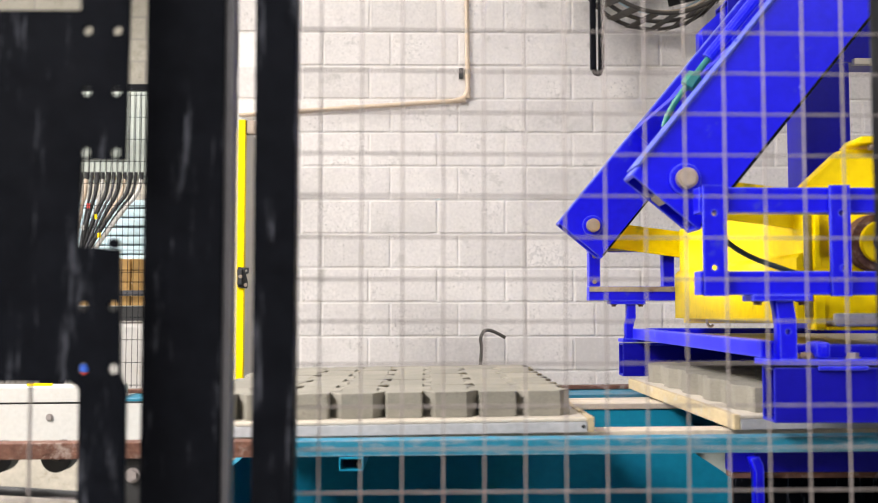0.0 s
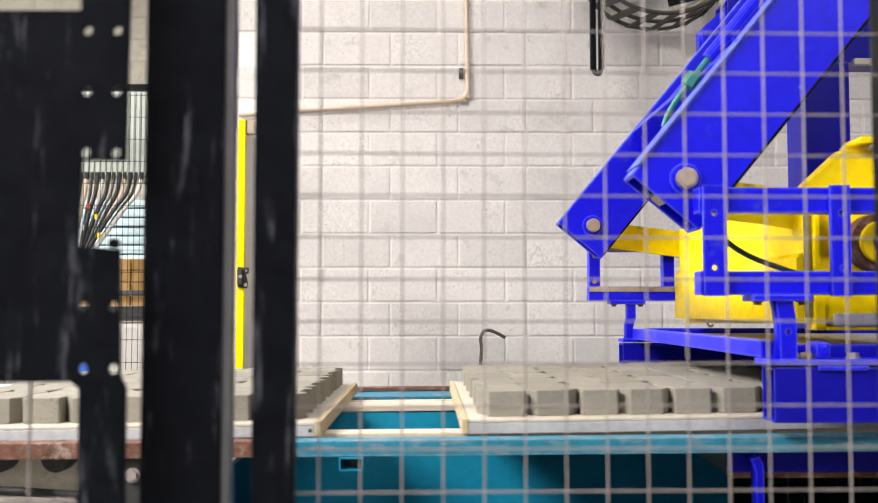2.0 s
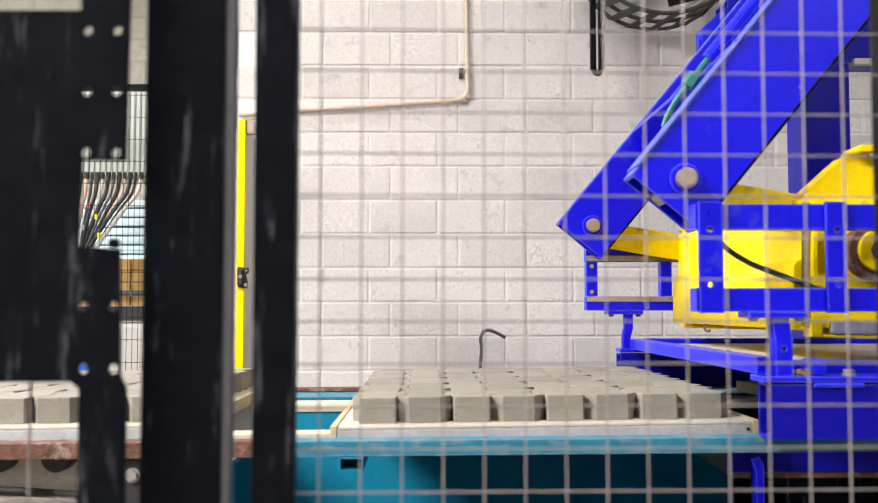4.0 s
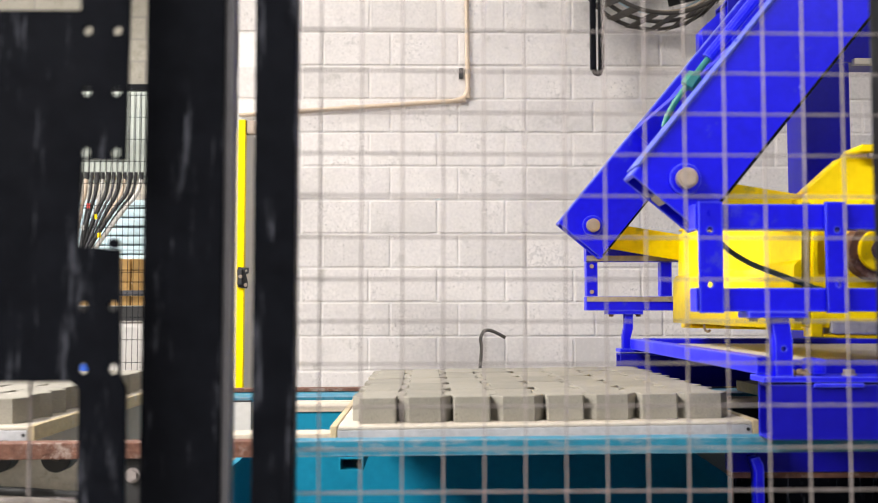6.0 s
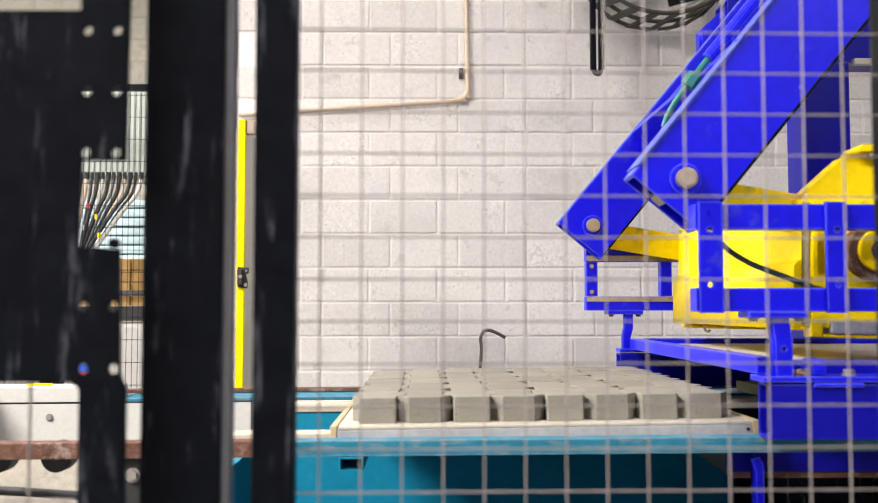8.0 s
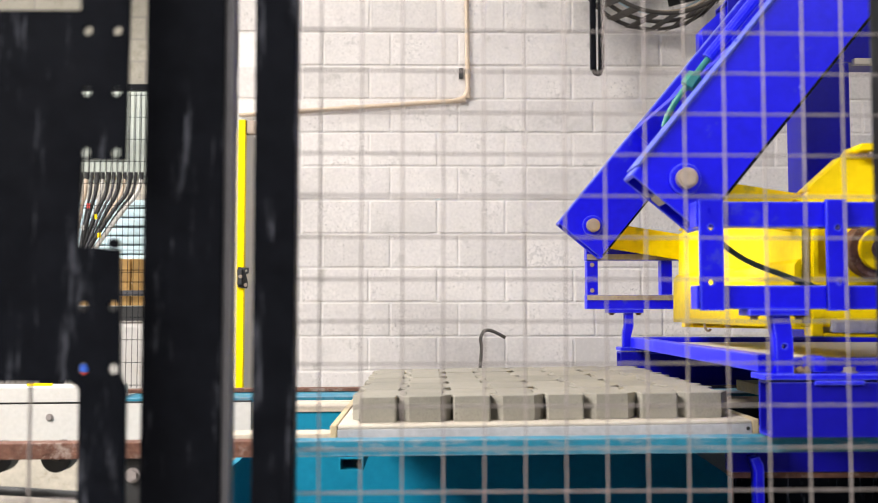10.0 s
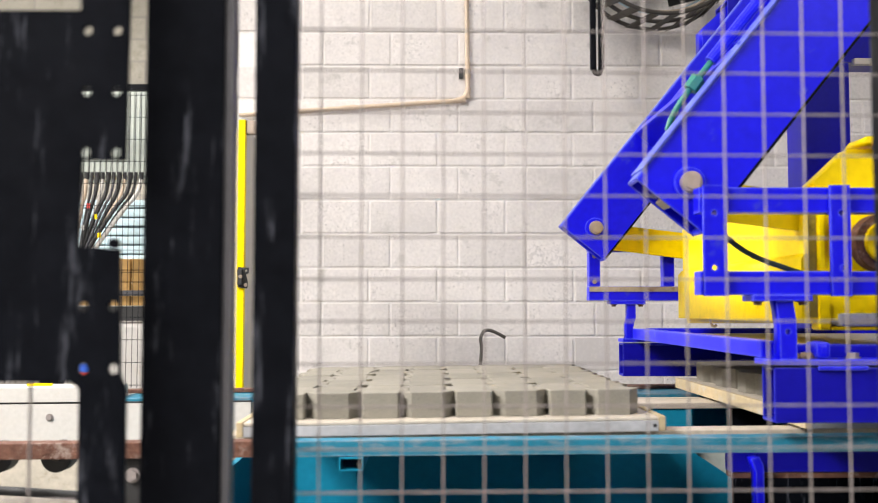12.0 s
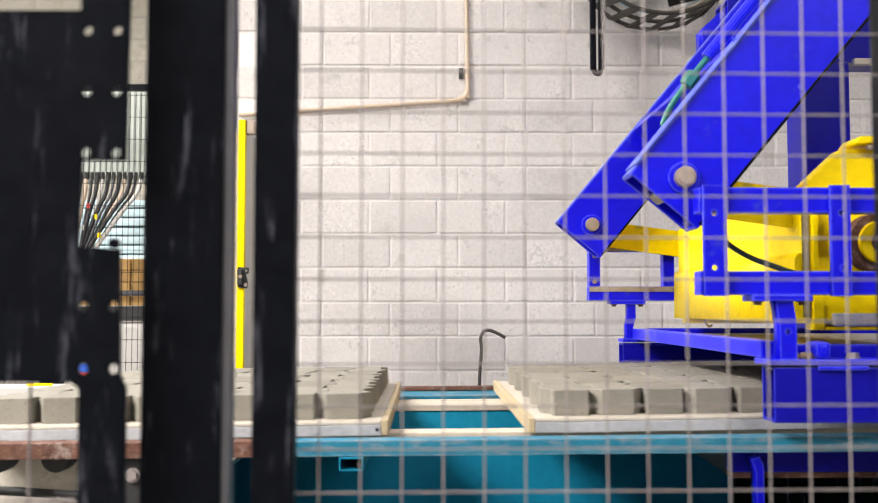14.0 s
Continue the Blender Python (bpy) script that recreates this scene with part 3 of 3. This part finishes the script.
def push_link():
    k = thing("push_link", (0, 0, 0), "yellow tapered push link plate", "link", "push links")
    part("plate", prism([(-0.04, -0.03), (0.0, -0.062), (LINK + 0.1, -0.048), (LINK + 0.12, 0.0), (LINK + 0.1, 0.048), (0.0, 0.03), (-0.04, 0.015)], -0.012, 0.012), M_YELLOW, k)
    part("boss", rod((LINK, -0.026, 0), (LINK, 0.026, 0), 0.016, seg=20), M_YELLOW, k)
    return k


PUSHER = pusher()
LINKS = (push_link(), push_link())
LINK_Y = (2.413, 3.667)


# ---- fixed machine frame behind ----
def machine_frame():
    f = thing("machine_frame", (1.6, 4.0, 0), "blue steel portal frame of the press line", "machine frame")
    # Column and beam take the darker blue for the shade on their fronts.
    part("column", hollow("z", 0, 2.178, 1.5, 1.68, 3.9, 4.1, 0.008), M_BLUE_SHADED, f, bevel=0.003)
    part("beam", hollow("x", 1.2, 3.4, 3.9, 4.07, 2.18, 2.44, 0.008), M_BLUE_SHADED, f, bevel=0.003)
    part("brace", prism([(1.105, 2.325), (1.105, 2.243), (1.15, 2.243), (1.35, 2.43), (1.35, 2.55)], 3.93, 4.03), M_BLUE, f)
    part("pivot_shaft", rod((PIVOT.x, 2.1, PIVOT.z), (PIVOT.x, 3.92, PIVOT.z), 0.04, seg=20), M_STEEL, f, "steel pivot shaft")
    part("front_beam", hollow("x", 1.2, 3.18, 2.06, 2.2, 2.3, 2.5, 0.008), M_BLUE, f, bevel=0.003)
    part("front_column", hollow("z", 0, 2.3, 3.0, 3.16, 2.06, 2.2, 0.008), M_BLUE, f, bevel=0.003)
    part("trunking", box(1.69, 2.4, 3.87, 3.898, 2.165, 2.19), M_BEIGE, f, "cream cable trunking", bevel=0.003)
    part("ledger", box(0.743, 3.4, 2.45, 2.5, 0.802, 0.851), M_BLUE_SHADED, f, bevel=0.002)
    part("hanger", prism([(0.78, 0.84), (0.8, 0.845), (0.81, 0.825), (0.812, 0.3), (0.793, 0.3), (0.791, 0.81)], 2.41, 2.449), M_BLUE, f)
    part("ledger_edge", box(0.745, 3.4, 2.452, 2.498, 0.788, 0.8015), M_RUST, f, "rusty lower edge")
    part("column", hollow("z", 0, 2.178, 3.0, 3.18, 3.9, 4.1, 0.008), M_BLUE, f, bevel=0.003)
    part("column", hollow("z", 0, 0.787, 3.0, 3.1, 2.45, 2.5, 0.006), M_BLUE, f, bevel=0.003)
    return f


machine_frame()


# ---- safety fence in front ----
def mesh_fence():
    f = thing("mesh_fence", (0, 1.2, 0), "galvanised wire mesh fence panel between black posts", "fence")
    t = math.tan(radians(1.4))
    yy = lambda x: 1.205 + t * (x + 0.15)
    x0, x1 = -0.18, 0.58
    for k in range(14):
        x = -0.129 + 0.0497 * k
        part("wire", rod((x, yy(x), 0.15), (x, yy(x), 2.15), 0.00125, seg=6), M_ZINC, f)
    for k in range(40):
        z = 1.544 - 0.0513 * (k - 12)
        if 0.15 < z < 2.15:
            part("wire", rod((x0, yy(x0) + 0.005, z), (x1, yy(x1) + 0.005, z), 0.00125, seg=6), M_ZINC, f)
    part("post", box(-0.207, -0.157, 1.19, 1.22, 0, 2.3), M_BLACK, f, "black painted steel post", bevel=0.002)
    part("post", box(0.57, 0.62, 1.215, 1.26, 0, 2.3), M_BLACK, f, "black painted steel post", bevel=0.002)
    return f


mesh_fence()


def gate():
    g = thing("gate_frame", (-0.3, 1.2, 0), "heavy black gate post with bolted hinge plates", "gate")
    part("post", box(-0.341, -0.2455, 1.2, 1.235, 0, 2.3), M_BLACK, g, "black steel box post with a shiny edge", bevel=0.003)
    # Grey strip carries the sheen on the post's right side in its colour.
    part("edge_sheen", box(-0.245, -0.2355, 1.203, 1.233, 0, 2.3), M_GREY, g, "grey strip standing in for the lit post side")
    holes = [(x, 1.53 - 0.073 * k) for k in range(3) for x in (-0.402, -0.367)]
    holes += [(-0.367, 1.277), (-0.401, 1.203), (-0.366, 1.203), (-0.4, 1.13), (-0.365, 1.13)]
    plate = [(-0.8, 1.552), (-0.41, 1.554), (-0.409, 1.65), (-0.352, 1.65), (-0.355, 1.375), (-0.407, 1.375), (-0.409, 1.273), (-0.36, 1.27), (-0.357, 1.122), (-0.35, 1.108), (-0.348, 0.2), (-0.402, 0.2), (-0.404, 1.107), (-0.413, 1.115), (-0.8, 1.115)]
    part("hinge_plate", prism(plate, 1.17, 1.178, [(x, z, 0.006) for x, z in holes]), M_BLACK, g, "black plate with round bolt holes")
    part("rod", rod((-0.475, 1.21, 0.2), (-0.475, 1.21, 1.15), 0.0018), M_ZINC, g)
    part("rod", rod((-0.8, 1.21, 0.972), (-0.42, 1.21, 0.972), 0.0018), M_ZINC, g)
    return g


gate()


# ---- on and by the wall ----
def wall_conduit():
    c = thing("conduit", (0, WALL_Y, 2.4), "tan plastic conduit pipe clipped to the block wall", "pipe")
    y = WALL_Y - 0.03
    part("drop_pipe", rod((0.23, y, 3.4), (0.243, y, 2.44), 0.013), M_PIPE, c)
    part("elbow", tube_path([(0.243, y, 2.5), (0.243, y, 2.43), (0.17, y, 2.425)], 0.017), M_PIPE, c)
    part("run_pipe", rod((0.23, y, 2.428), (-1.1, y, 2.335), 0.013), M_PIPE, c)
    part("coupling", rod((-0.42, y, 2.383), (-0.5, y, 2.377), 0.017), M_PIPE, c)
    part("coupling", rod((0.241, y, 2.62), (0.242, y, 2.56), 0.017), M_PIPE, c)
    part("clip", box(0.19, 0.215, y + 0.005, y + 0.03, 2.56, 2.62), M_DARK, c)
    return c


wall_conduit()


def wall_fan():
    f = thing("wall_fan", (1.35, 5.4, 3.2), "large dark caged industrial fan on a wall bracket", "fan")
    cx, cz, r = 1.327, 3.31, 0.477
    for k in range(3):
        y = 5.42 + 0.16 * k
        rr = r
        pts = [(cx + rr * math.cos(a * math.pi / 18), y, cz + rr * math.sin(a * math.pi / 18)) for a in range(37)]
        part("cage_ring", tube_path(pts, 0.012, 4), M_FAN, f)
    for k in range(5):
        a = k * 2 * math.pi / 5 - 1.2
        u, n = Vector((-math.sin(a), 0, math.cos(a))), Vector((math.cos(a), 0, math.sin(a)))
        mid = Vector((cx, 5.56, cz))
        bm = bmesh.new()
        vs = [bm.verts.new(mid + n * q + u * p + Vector((0, d, 0))) for p, q, d in ((-0.05, 0.08, -0.03), (0.05, 0.08, 0.03), (0.12, 0.4, 0.06), (-0.12, 0.4, -0.06))]
        bm.faces.new(vs)
        bmesh.ops.solidify(bm, geom=list(bm.faces), thickness=0.004)
        part("blade", bm, M_DARK, f, "dark fan blade")
    for k in range(26):
        a = k * math.pi / 13
        u, n = Vector((-math.sin(a), 0, math.cos(a))), Vector((math.cos(a), 0, math.sin(a)))
        c0, c1 = Vector((cx, 5.42, cz)) + n * r, Vector((cx, 5.74, cz)) + n * r - u * 0.085
        bm = bmesh.new()
        vs = [bm.verts.new(c + u * (0.025 * p) + n * q) for c in (c0, c1) for p, q in ((-1, 0), (1, 0), (1, 0.006), (-1, 0.006))]
        for q in ((0, 1, 2, 3), (7, 6, 5, 4), (0, 4, 5, 1), (1, 5, 6, 2), (2, 6, 7, 3), (3, 7, 4, 0)):
            bm.faces.new([vs[i] for i in q])
        part("cage_slat", bm, M_FAN, f)
    for y, rr, m in ((5.5, 0.445, M_RAW), (5.62, 0.415, M_LTBLUE)):
        pts = [(cx + rr * math.cos(q * math.pi / 18), y, cz + rr * math.sin(q * math.pi / 18)) for q in range(37)]
        part("inner_hoop", tube_path(pts, 0.01, 4), m, f, "dusty inner hoop")
    part("motor", rod((cx, 5.5, cz), (cx, 5.7, cz), 0.1, seg=24), M_DARK, f, bevel=0.01)
    for x in (0.905, 0.95):
        part("bracket", box(x, x + 0.032, 5.42, 5.46, 2.52 + 0.0, 3.6), M_BLACK, f, "black steel strap", bevel=0.008)
    part("bracket_foot", tube_path([(0.921, 5.44, 2.56), (0.925, 5.44, 2.51), (0.945, 5.44, 2.498), (0.965, 5.44, 2.51), (0.966, 5.44, 2.56)], 0.016), M_BLACK, f)
    part("wall_stay", box(0.92, 0.97, 5.46, WALL_Y - 0.001, 3.4, 3.45), M_BLACK, f)
    part("bracket_arm", box(0.985, 1.25, 5.76, 5.8, 3.12, 3.18), M_BLACK, f)
    return f


wall_fan()


def crowbar():
    c = thing("pry_bar", (0.28, 4.0, 0.9), "dark bent steel bar hooked at the top", "bar")
    part("bar", tube_path([(0.19, 4.0, 0.0), (0.207, 4.0, 0.9), (0.222, 4.0, 1.05), (0.213, 4.0, 1.08), (0.23, 4.0, 1.118), (0.27, 4.0, 1.112), (0.315, 4.0, 1.085)], 0.0068), M_FAN, c)
    return c


crowbar()


def light_post():
    p = thing("sensor_post", (-0.78, 4.2, 0), "yellow sensor post with a beige housing", "post")
    part("yellow_cover", box(-0.797, -0.767, 4.19, 4.23, 0.835, 2.0), M_YELLOW, p, bevel=0.003)
    part("housing", box(-0.82, -0.77, 4.232, 4.5, 0, 1.97), M_BEIGE, p, "beige metal housing", bevel=0.003)
    part("foot_cover", box(-0.797, -0.767, 4.19, 4.23, 0, 0.834), M_BEIGE, p, "beige lower cover", bevel=0.003)
    s = part("sensor", box(-0.79, -0.769, 4.16, 4.19, 1.3, 1.365), M_DARK, p, "small black sensor", bevel=0.004)
    part("sensor_bracket", prism([(-0.79, 1.375), (-0.745, 1.372), (-0.745, 1.35), (-0.757, 1.345), (-0.748, 1.305), (-0.752, 1.285), (-0.79, 1.29)], 4.178, 4.189, [(-0.756, 1.36, 0.005)]), M_DARK, s)
    hexbolt(-0.757, 4.178, 1.3, 0.006, (0, -1, 0), s)
    part("lens", rod((-0.775, 4.155, 1.335), (-0.775, 4.165, 1.335), 0.008), M_STEEL, s)
    part("clamp", box(-0.768, -0.72, 4.2, 4.24, 1.94, 2.0), M_STEEL, p, "zinc clamp", bevel=0.006)
    return p


light_post()


# ---- far corner seen between the posts ----
def far_fence():
    f = thing("far_fence", (-1.5, 5.0, 0), "fine mesh fence with a black top rail", "fence")
    part("top_rail", box(-2.2, -1.2, 4.98, 5.02, 2.3, 2.33), M_BLACK, f)
    for k in range(34):
        x = -2.18 + 0.0285 * k
        part("wire", rod((x, 5, 0.0), (x, 5, 2.3), 0.0016, seg=5), M_BLACK, f)
    for k in range(20):
        z = 0.15 + 0.112 * k
        part("wire", rod((-2.2, 5.003, z), (-1.2, 5.003, z), 0.0016, seg=5), M_BLACK, f)
    return f


far_fence()


def cable_box():
    c = thing("cable_box", (-1.8, 5.6, 0), "control box with hanging black and grey cables", "control box")
    case = part("case", box(-2.2, -1.52, 5.5, 5.8, 1.93, 2.42), M_SAGE, c, "pale sage cabinet", bevel=0.01)
    for k in range(22):
        x = -2.19 + 0.031 * k
        part("rib", box(x, x + 0.012, 5.49, 5.499, 1.96, 2.4), M_SAGE, case, bevel=0.003)
    rng = random.Random(2)
    for k in range(14):
        x = -1.96 + 0.03 * k
        low = -1.95 + 0.011 * k + rng.uniform(-0.02, 0.02)
        m = (M_DARK, M_GREY, M_DARK, M_PIPE, M_DARK, M_DARK, M_WHITE)[k % 7]
        r = 0.008 + 0.004 * (k % 2)
        part("cable", tube_path([(x, 5.47, 1.93), (x, 5.46, 1.84), (x + (low - x) * 0.4, 5.46 - 0.01 * (k % 3), 1.74), (low, 5.46 - 0.01 * (k % 3), 1.52)], r), m, c)
        part("gland", rod((x, 5.47, 1.91), (x, 5.47, 1.95), r + 0.002, seg=8), M_DARK, c, "black cable gland")
    for x, z, m in ((-1.8, 1.7, M_YELLOW), (-1.84, 1.76, M_RED), (-1.78, 1.6, M_YELLOW), (-1.87, 1.64, M_WHITE)):
        part("cable_tag", box(x - 0.008, x + 0.008, 5.42, 5.43, z - 0.013, z + 0.013), m, c, "small cable tag")
    part("stand", box(-2.15, -2.05, 5.6, 5.7, 0, 1.93), M_BLACK, c)
    return c


cable_box()


def stacks():
    a = thing("wrapped_stack", (-1.9, 6.6, 0), "pale blue wrapped stack of sheets", "stack")
    for k in range(7):
        part("sheet", box(-2.3 + 0.01 * (k % 3), -1.5, 6.5, 7.0, 1.5 + 0.06 * k, 1.55 + 0.06 * k), M_LTBLUE, a, bevel=0.008)
    part("rack", box(-2.35, -1.45, 6.45, 7.05, 0, 1.49), M_WHITE, a, bevel=0.01)
    b = thing("block_stack", (-1.8, 6.0, 0), "stack of ochre blocks on a dark rack", "stack")
    for r in range(4):
        for k in range(6):
            part("block", box(-2.1 + 0.12 * k, -1.99 + 0.12 * k, 5.9, 6.1, 1.22 + 0.07 * r, 1.285 + 0.07 * r), M_OCHRE, b, bevel=0.004)
    part("shelf_bar", box(-2.2, -1.3, 5.83, 5.85, 1.275, 1.308), M_GREY, b, "grey shelf bar", bevel=0.003)
    part("rack", box(-2.2, -1.3, 5.85, 6.15, 1.13, 1.215), M_DARK, b)
    part("base", box(-2.2, -1.3, 5.85, 6.15, 0, 1.12), M_WHITE, b, "white drum shaped base", bevel=0.03)


stacks()


def tin():
    t = thing("tin", (-1.25, 3.7, 0.919), "small red and blue tin on the white cap", "tin")
    part("base", rod((-1.25, 3.7, 0.9195), (-1.25, 3.7, 0.968), 0.03, seg=24), M_RED, t, bevel=0.003)
    part("lid", rod((-1.25, 3.7, 0.9685), (-1.25, 3.7, 1.0), 0.03, seg=24), M_COBALT, t, "blue lid", bevel=0.003)


tin()


# ---- blocks of the rear wall ----
def block_mesh(w, mat):
    bm = box(-w / 2, w / 2, 0, 0.02, -0.0935, 0.0935)
    bmesh.ops.bevel(bm, geom=[e for e in bm.edges if all(v.co.y < 0.01 for v in e.verts)], offset=0.005, segments=2, affect="EDGES")
    me = bpy.data.meshes.new("block")
    bm.to_mesh(me)
    bm.free()
    me.materials.append(mat)
    return me


def wall_blocks():
    full = block_mesh(0.387, M_BLOCK)
    rng = random.Random(9)
    for r in range(18):
        z = 0.137 + 0.2 * r
        for c in range(13):
            x = (-0.811 if r % 2 else -0.936) + 0.4 * c
            ob = new("block", full)
            ob.parent = wall_back
            ob.location = (x, WALL_Y - rng.uniform(0, 0.0025), z)


wall_blocks()


def far_blocks():
    far = bpy.data.objects["wall_far"]
    mesh = block_mesh(0.387, M_BARE)
    for r in range(12):
        for c in range(7):
            ob = new("block", mesh)
            ob.parent = far
            ob.location = (-3.9 + 0.4 * c + (0.2 if r % 2 else 0.0), 8.797, 2.1 + 0.2 * r)


far_blocks()

# ---- movement ----
TILT = 0.8
SLOPE = math.tan(radians(TILT))
STEP = 1.3365


def motions():
    """Pallets stepping to the left, carriage dipping, arm swinging with its links and pusher."""
    # right end of the middle pallet
    travel = [(0.0, 1.7305), (0.5, 1.574), (1.0, 1.4135), (1.5, 1.253), (2.0, 1.09), (2.5, 0.925), (2.8, 0.826), (2.9, 0.79), (3.0, 0.782), (11.2, 0.782), (11.3, 0.774), (11.4, 0.755), (11.5, 0.723), (11.6, 0.692), (11.8, 0.625), (12.0, 0.562), (12.5, 0.4), (13.0, 0.236), (13.5, 0.073), (14.0, -0.09)]
    dip = [(0.0, 0.0), (3.2, 0.0), (3.9, 1.0), (9.8, 1.0), (10.3, 0.42), (10.4, 0.25), (10.5, 0.0), (14.0, 0.0)]

    def level(t):
        for (a, u), (b, v) in zip(dip, dip[1:]):
            if a <= t <= b:
                return u + (v - u) * (t - a) / (b - a)
        return 0.0

    def place(rows, load):
        for ob in load:
            walk(ob, rows)

    def pal_pose(right, drop):
        x = right - PAL_W / 2
        return pose(x, (PAL_Y0 + PAL_Y1) / 2, PAL_TOP + SLOPE * (x - 0.05) - 0.012 * drop, 0, -TILT, 0)

    times = sorted({t for t, _ in travel} | {3.2, 3.55, 3.9, 9.8, 10.3, 10.4, 10.5})

    def right_end(t):
        for (a, u), (b, v) in zip(travel, travel[1:]):
            if a <= t <= b:
                return u + (v - u) * (t - a) / (b - a)

    first = [(t, x - STEP) for t, x in travel if t <= 3.0] + [(4.7, 0.782 - STEP), (4.9, -0.57), (5.3, -0.689), (6.0, -0.914), (7.0, -1.236), (8.0, -1.558), (9.0, -1.88), (9.3, -1.93), (14.0, -1.93)]
    place([(t, pal_pose(x, 0)) for t, x in first], LOADS[0])
    for k in (1, 2):
        place([(t, pal_pose(right_end(t) + (k - 1) * STEP, level(t))) for t in times], LOADS[k])

    base = Vector((0.76, 2.93, 0.95))
    walk(CARRIAGE, [(t, pose(base.x - 0.01 * d, base.y, base.z - 0.037 * d)) for t, d in dip])

    swing = [(0.0, 39.5), (10.65, 39.5), (10.7, 39.2), (10.8, 34.85), (10.9, 26.95), (11.0, 15.7), (11.1, 6.9), (11.2, 4.3), (11.3, 8.3), (11.4, 16.2), (11.5, 23.2), (11.6, 27.4), (11.7, 31.6), (11.8, 36.85), (11.9, 38.4), (12.0, 38.9), (12.2, 39.7), (14.0, 39.7)]
    walk(ARM, [(t, pose(*PIVOT, 0, a, 0)) for t, a in swing])
    links, body = [], []
    for t, a in sorted(swing + [(t, 39.5) for t in (3.2, 3.9, 9.8, 10.3, 10.4, 10.5)]):
        s = radians(a)
        px, pz = PIVOT.x - REACH * math.sin(s), PIVOT.z - REACH * math.cos(s)
        drop = 0.0275 * level(t)
        dz = ATT_Z - drop - pz
        run = math.sqrt(LINK * LINK - dz * dz)
        links.append((t, px, pz, -math.degrees(math.atan2(dz, run))))
        body.append((t, pose(px + run, 2.95, ATT_Z - drop, 0, 1.2 * level(t), 0)))
    walk(PUSHER, body)
    for ob, y in zip(LINKS, LINK_Y):
        walk(ob, [(t, pose(px, y, pz, 0, r, 0)) for t, px, pz, r in links])


LOADS = [(pallet(), paver_layer())]
for k in range(2):
    LOADS.append(tuple(copy_thing(ob, pose(2.0 + k, 2.96, PAL_TOP)) for ob in LOADS[0]))
motions()
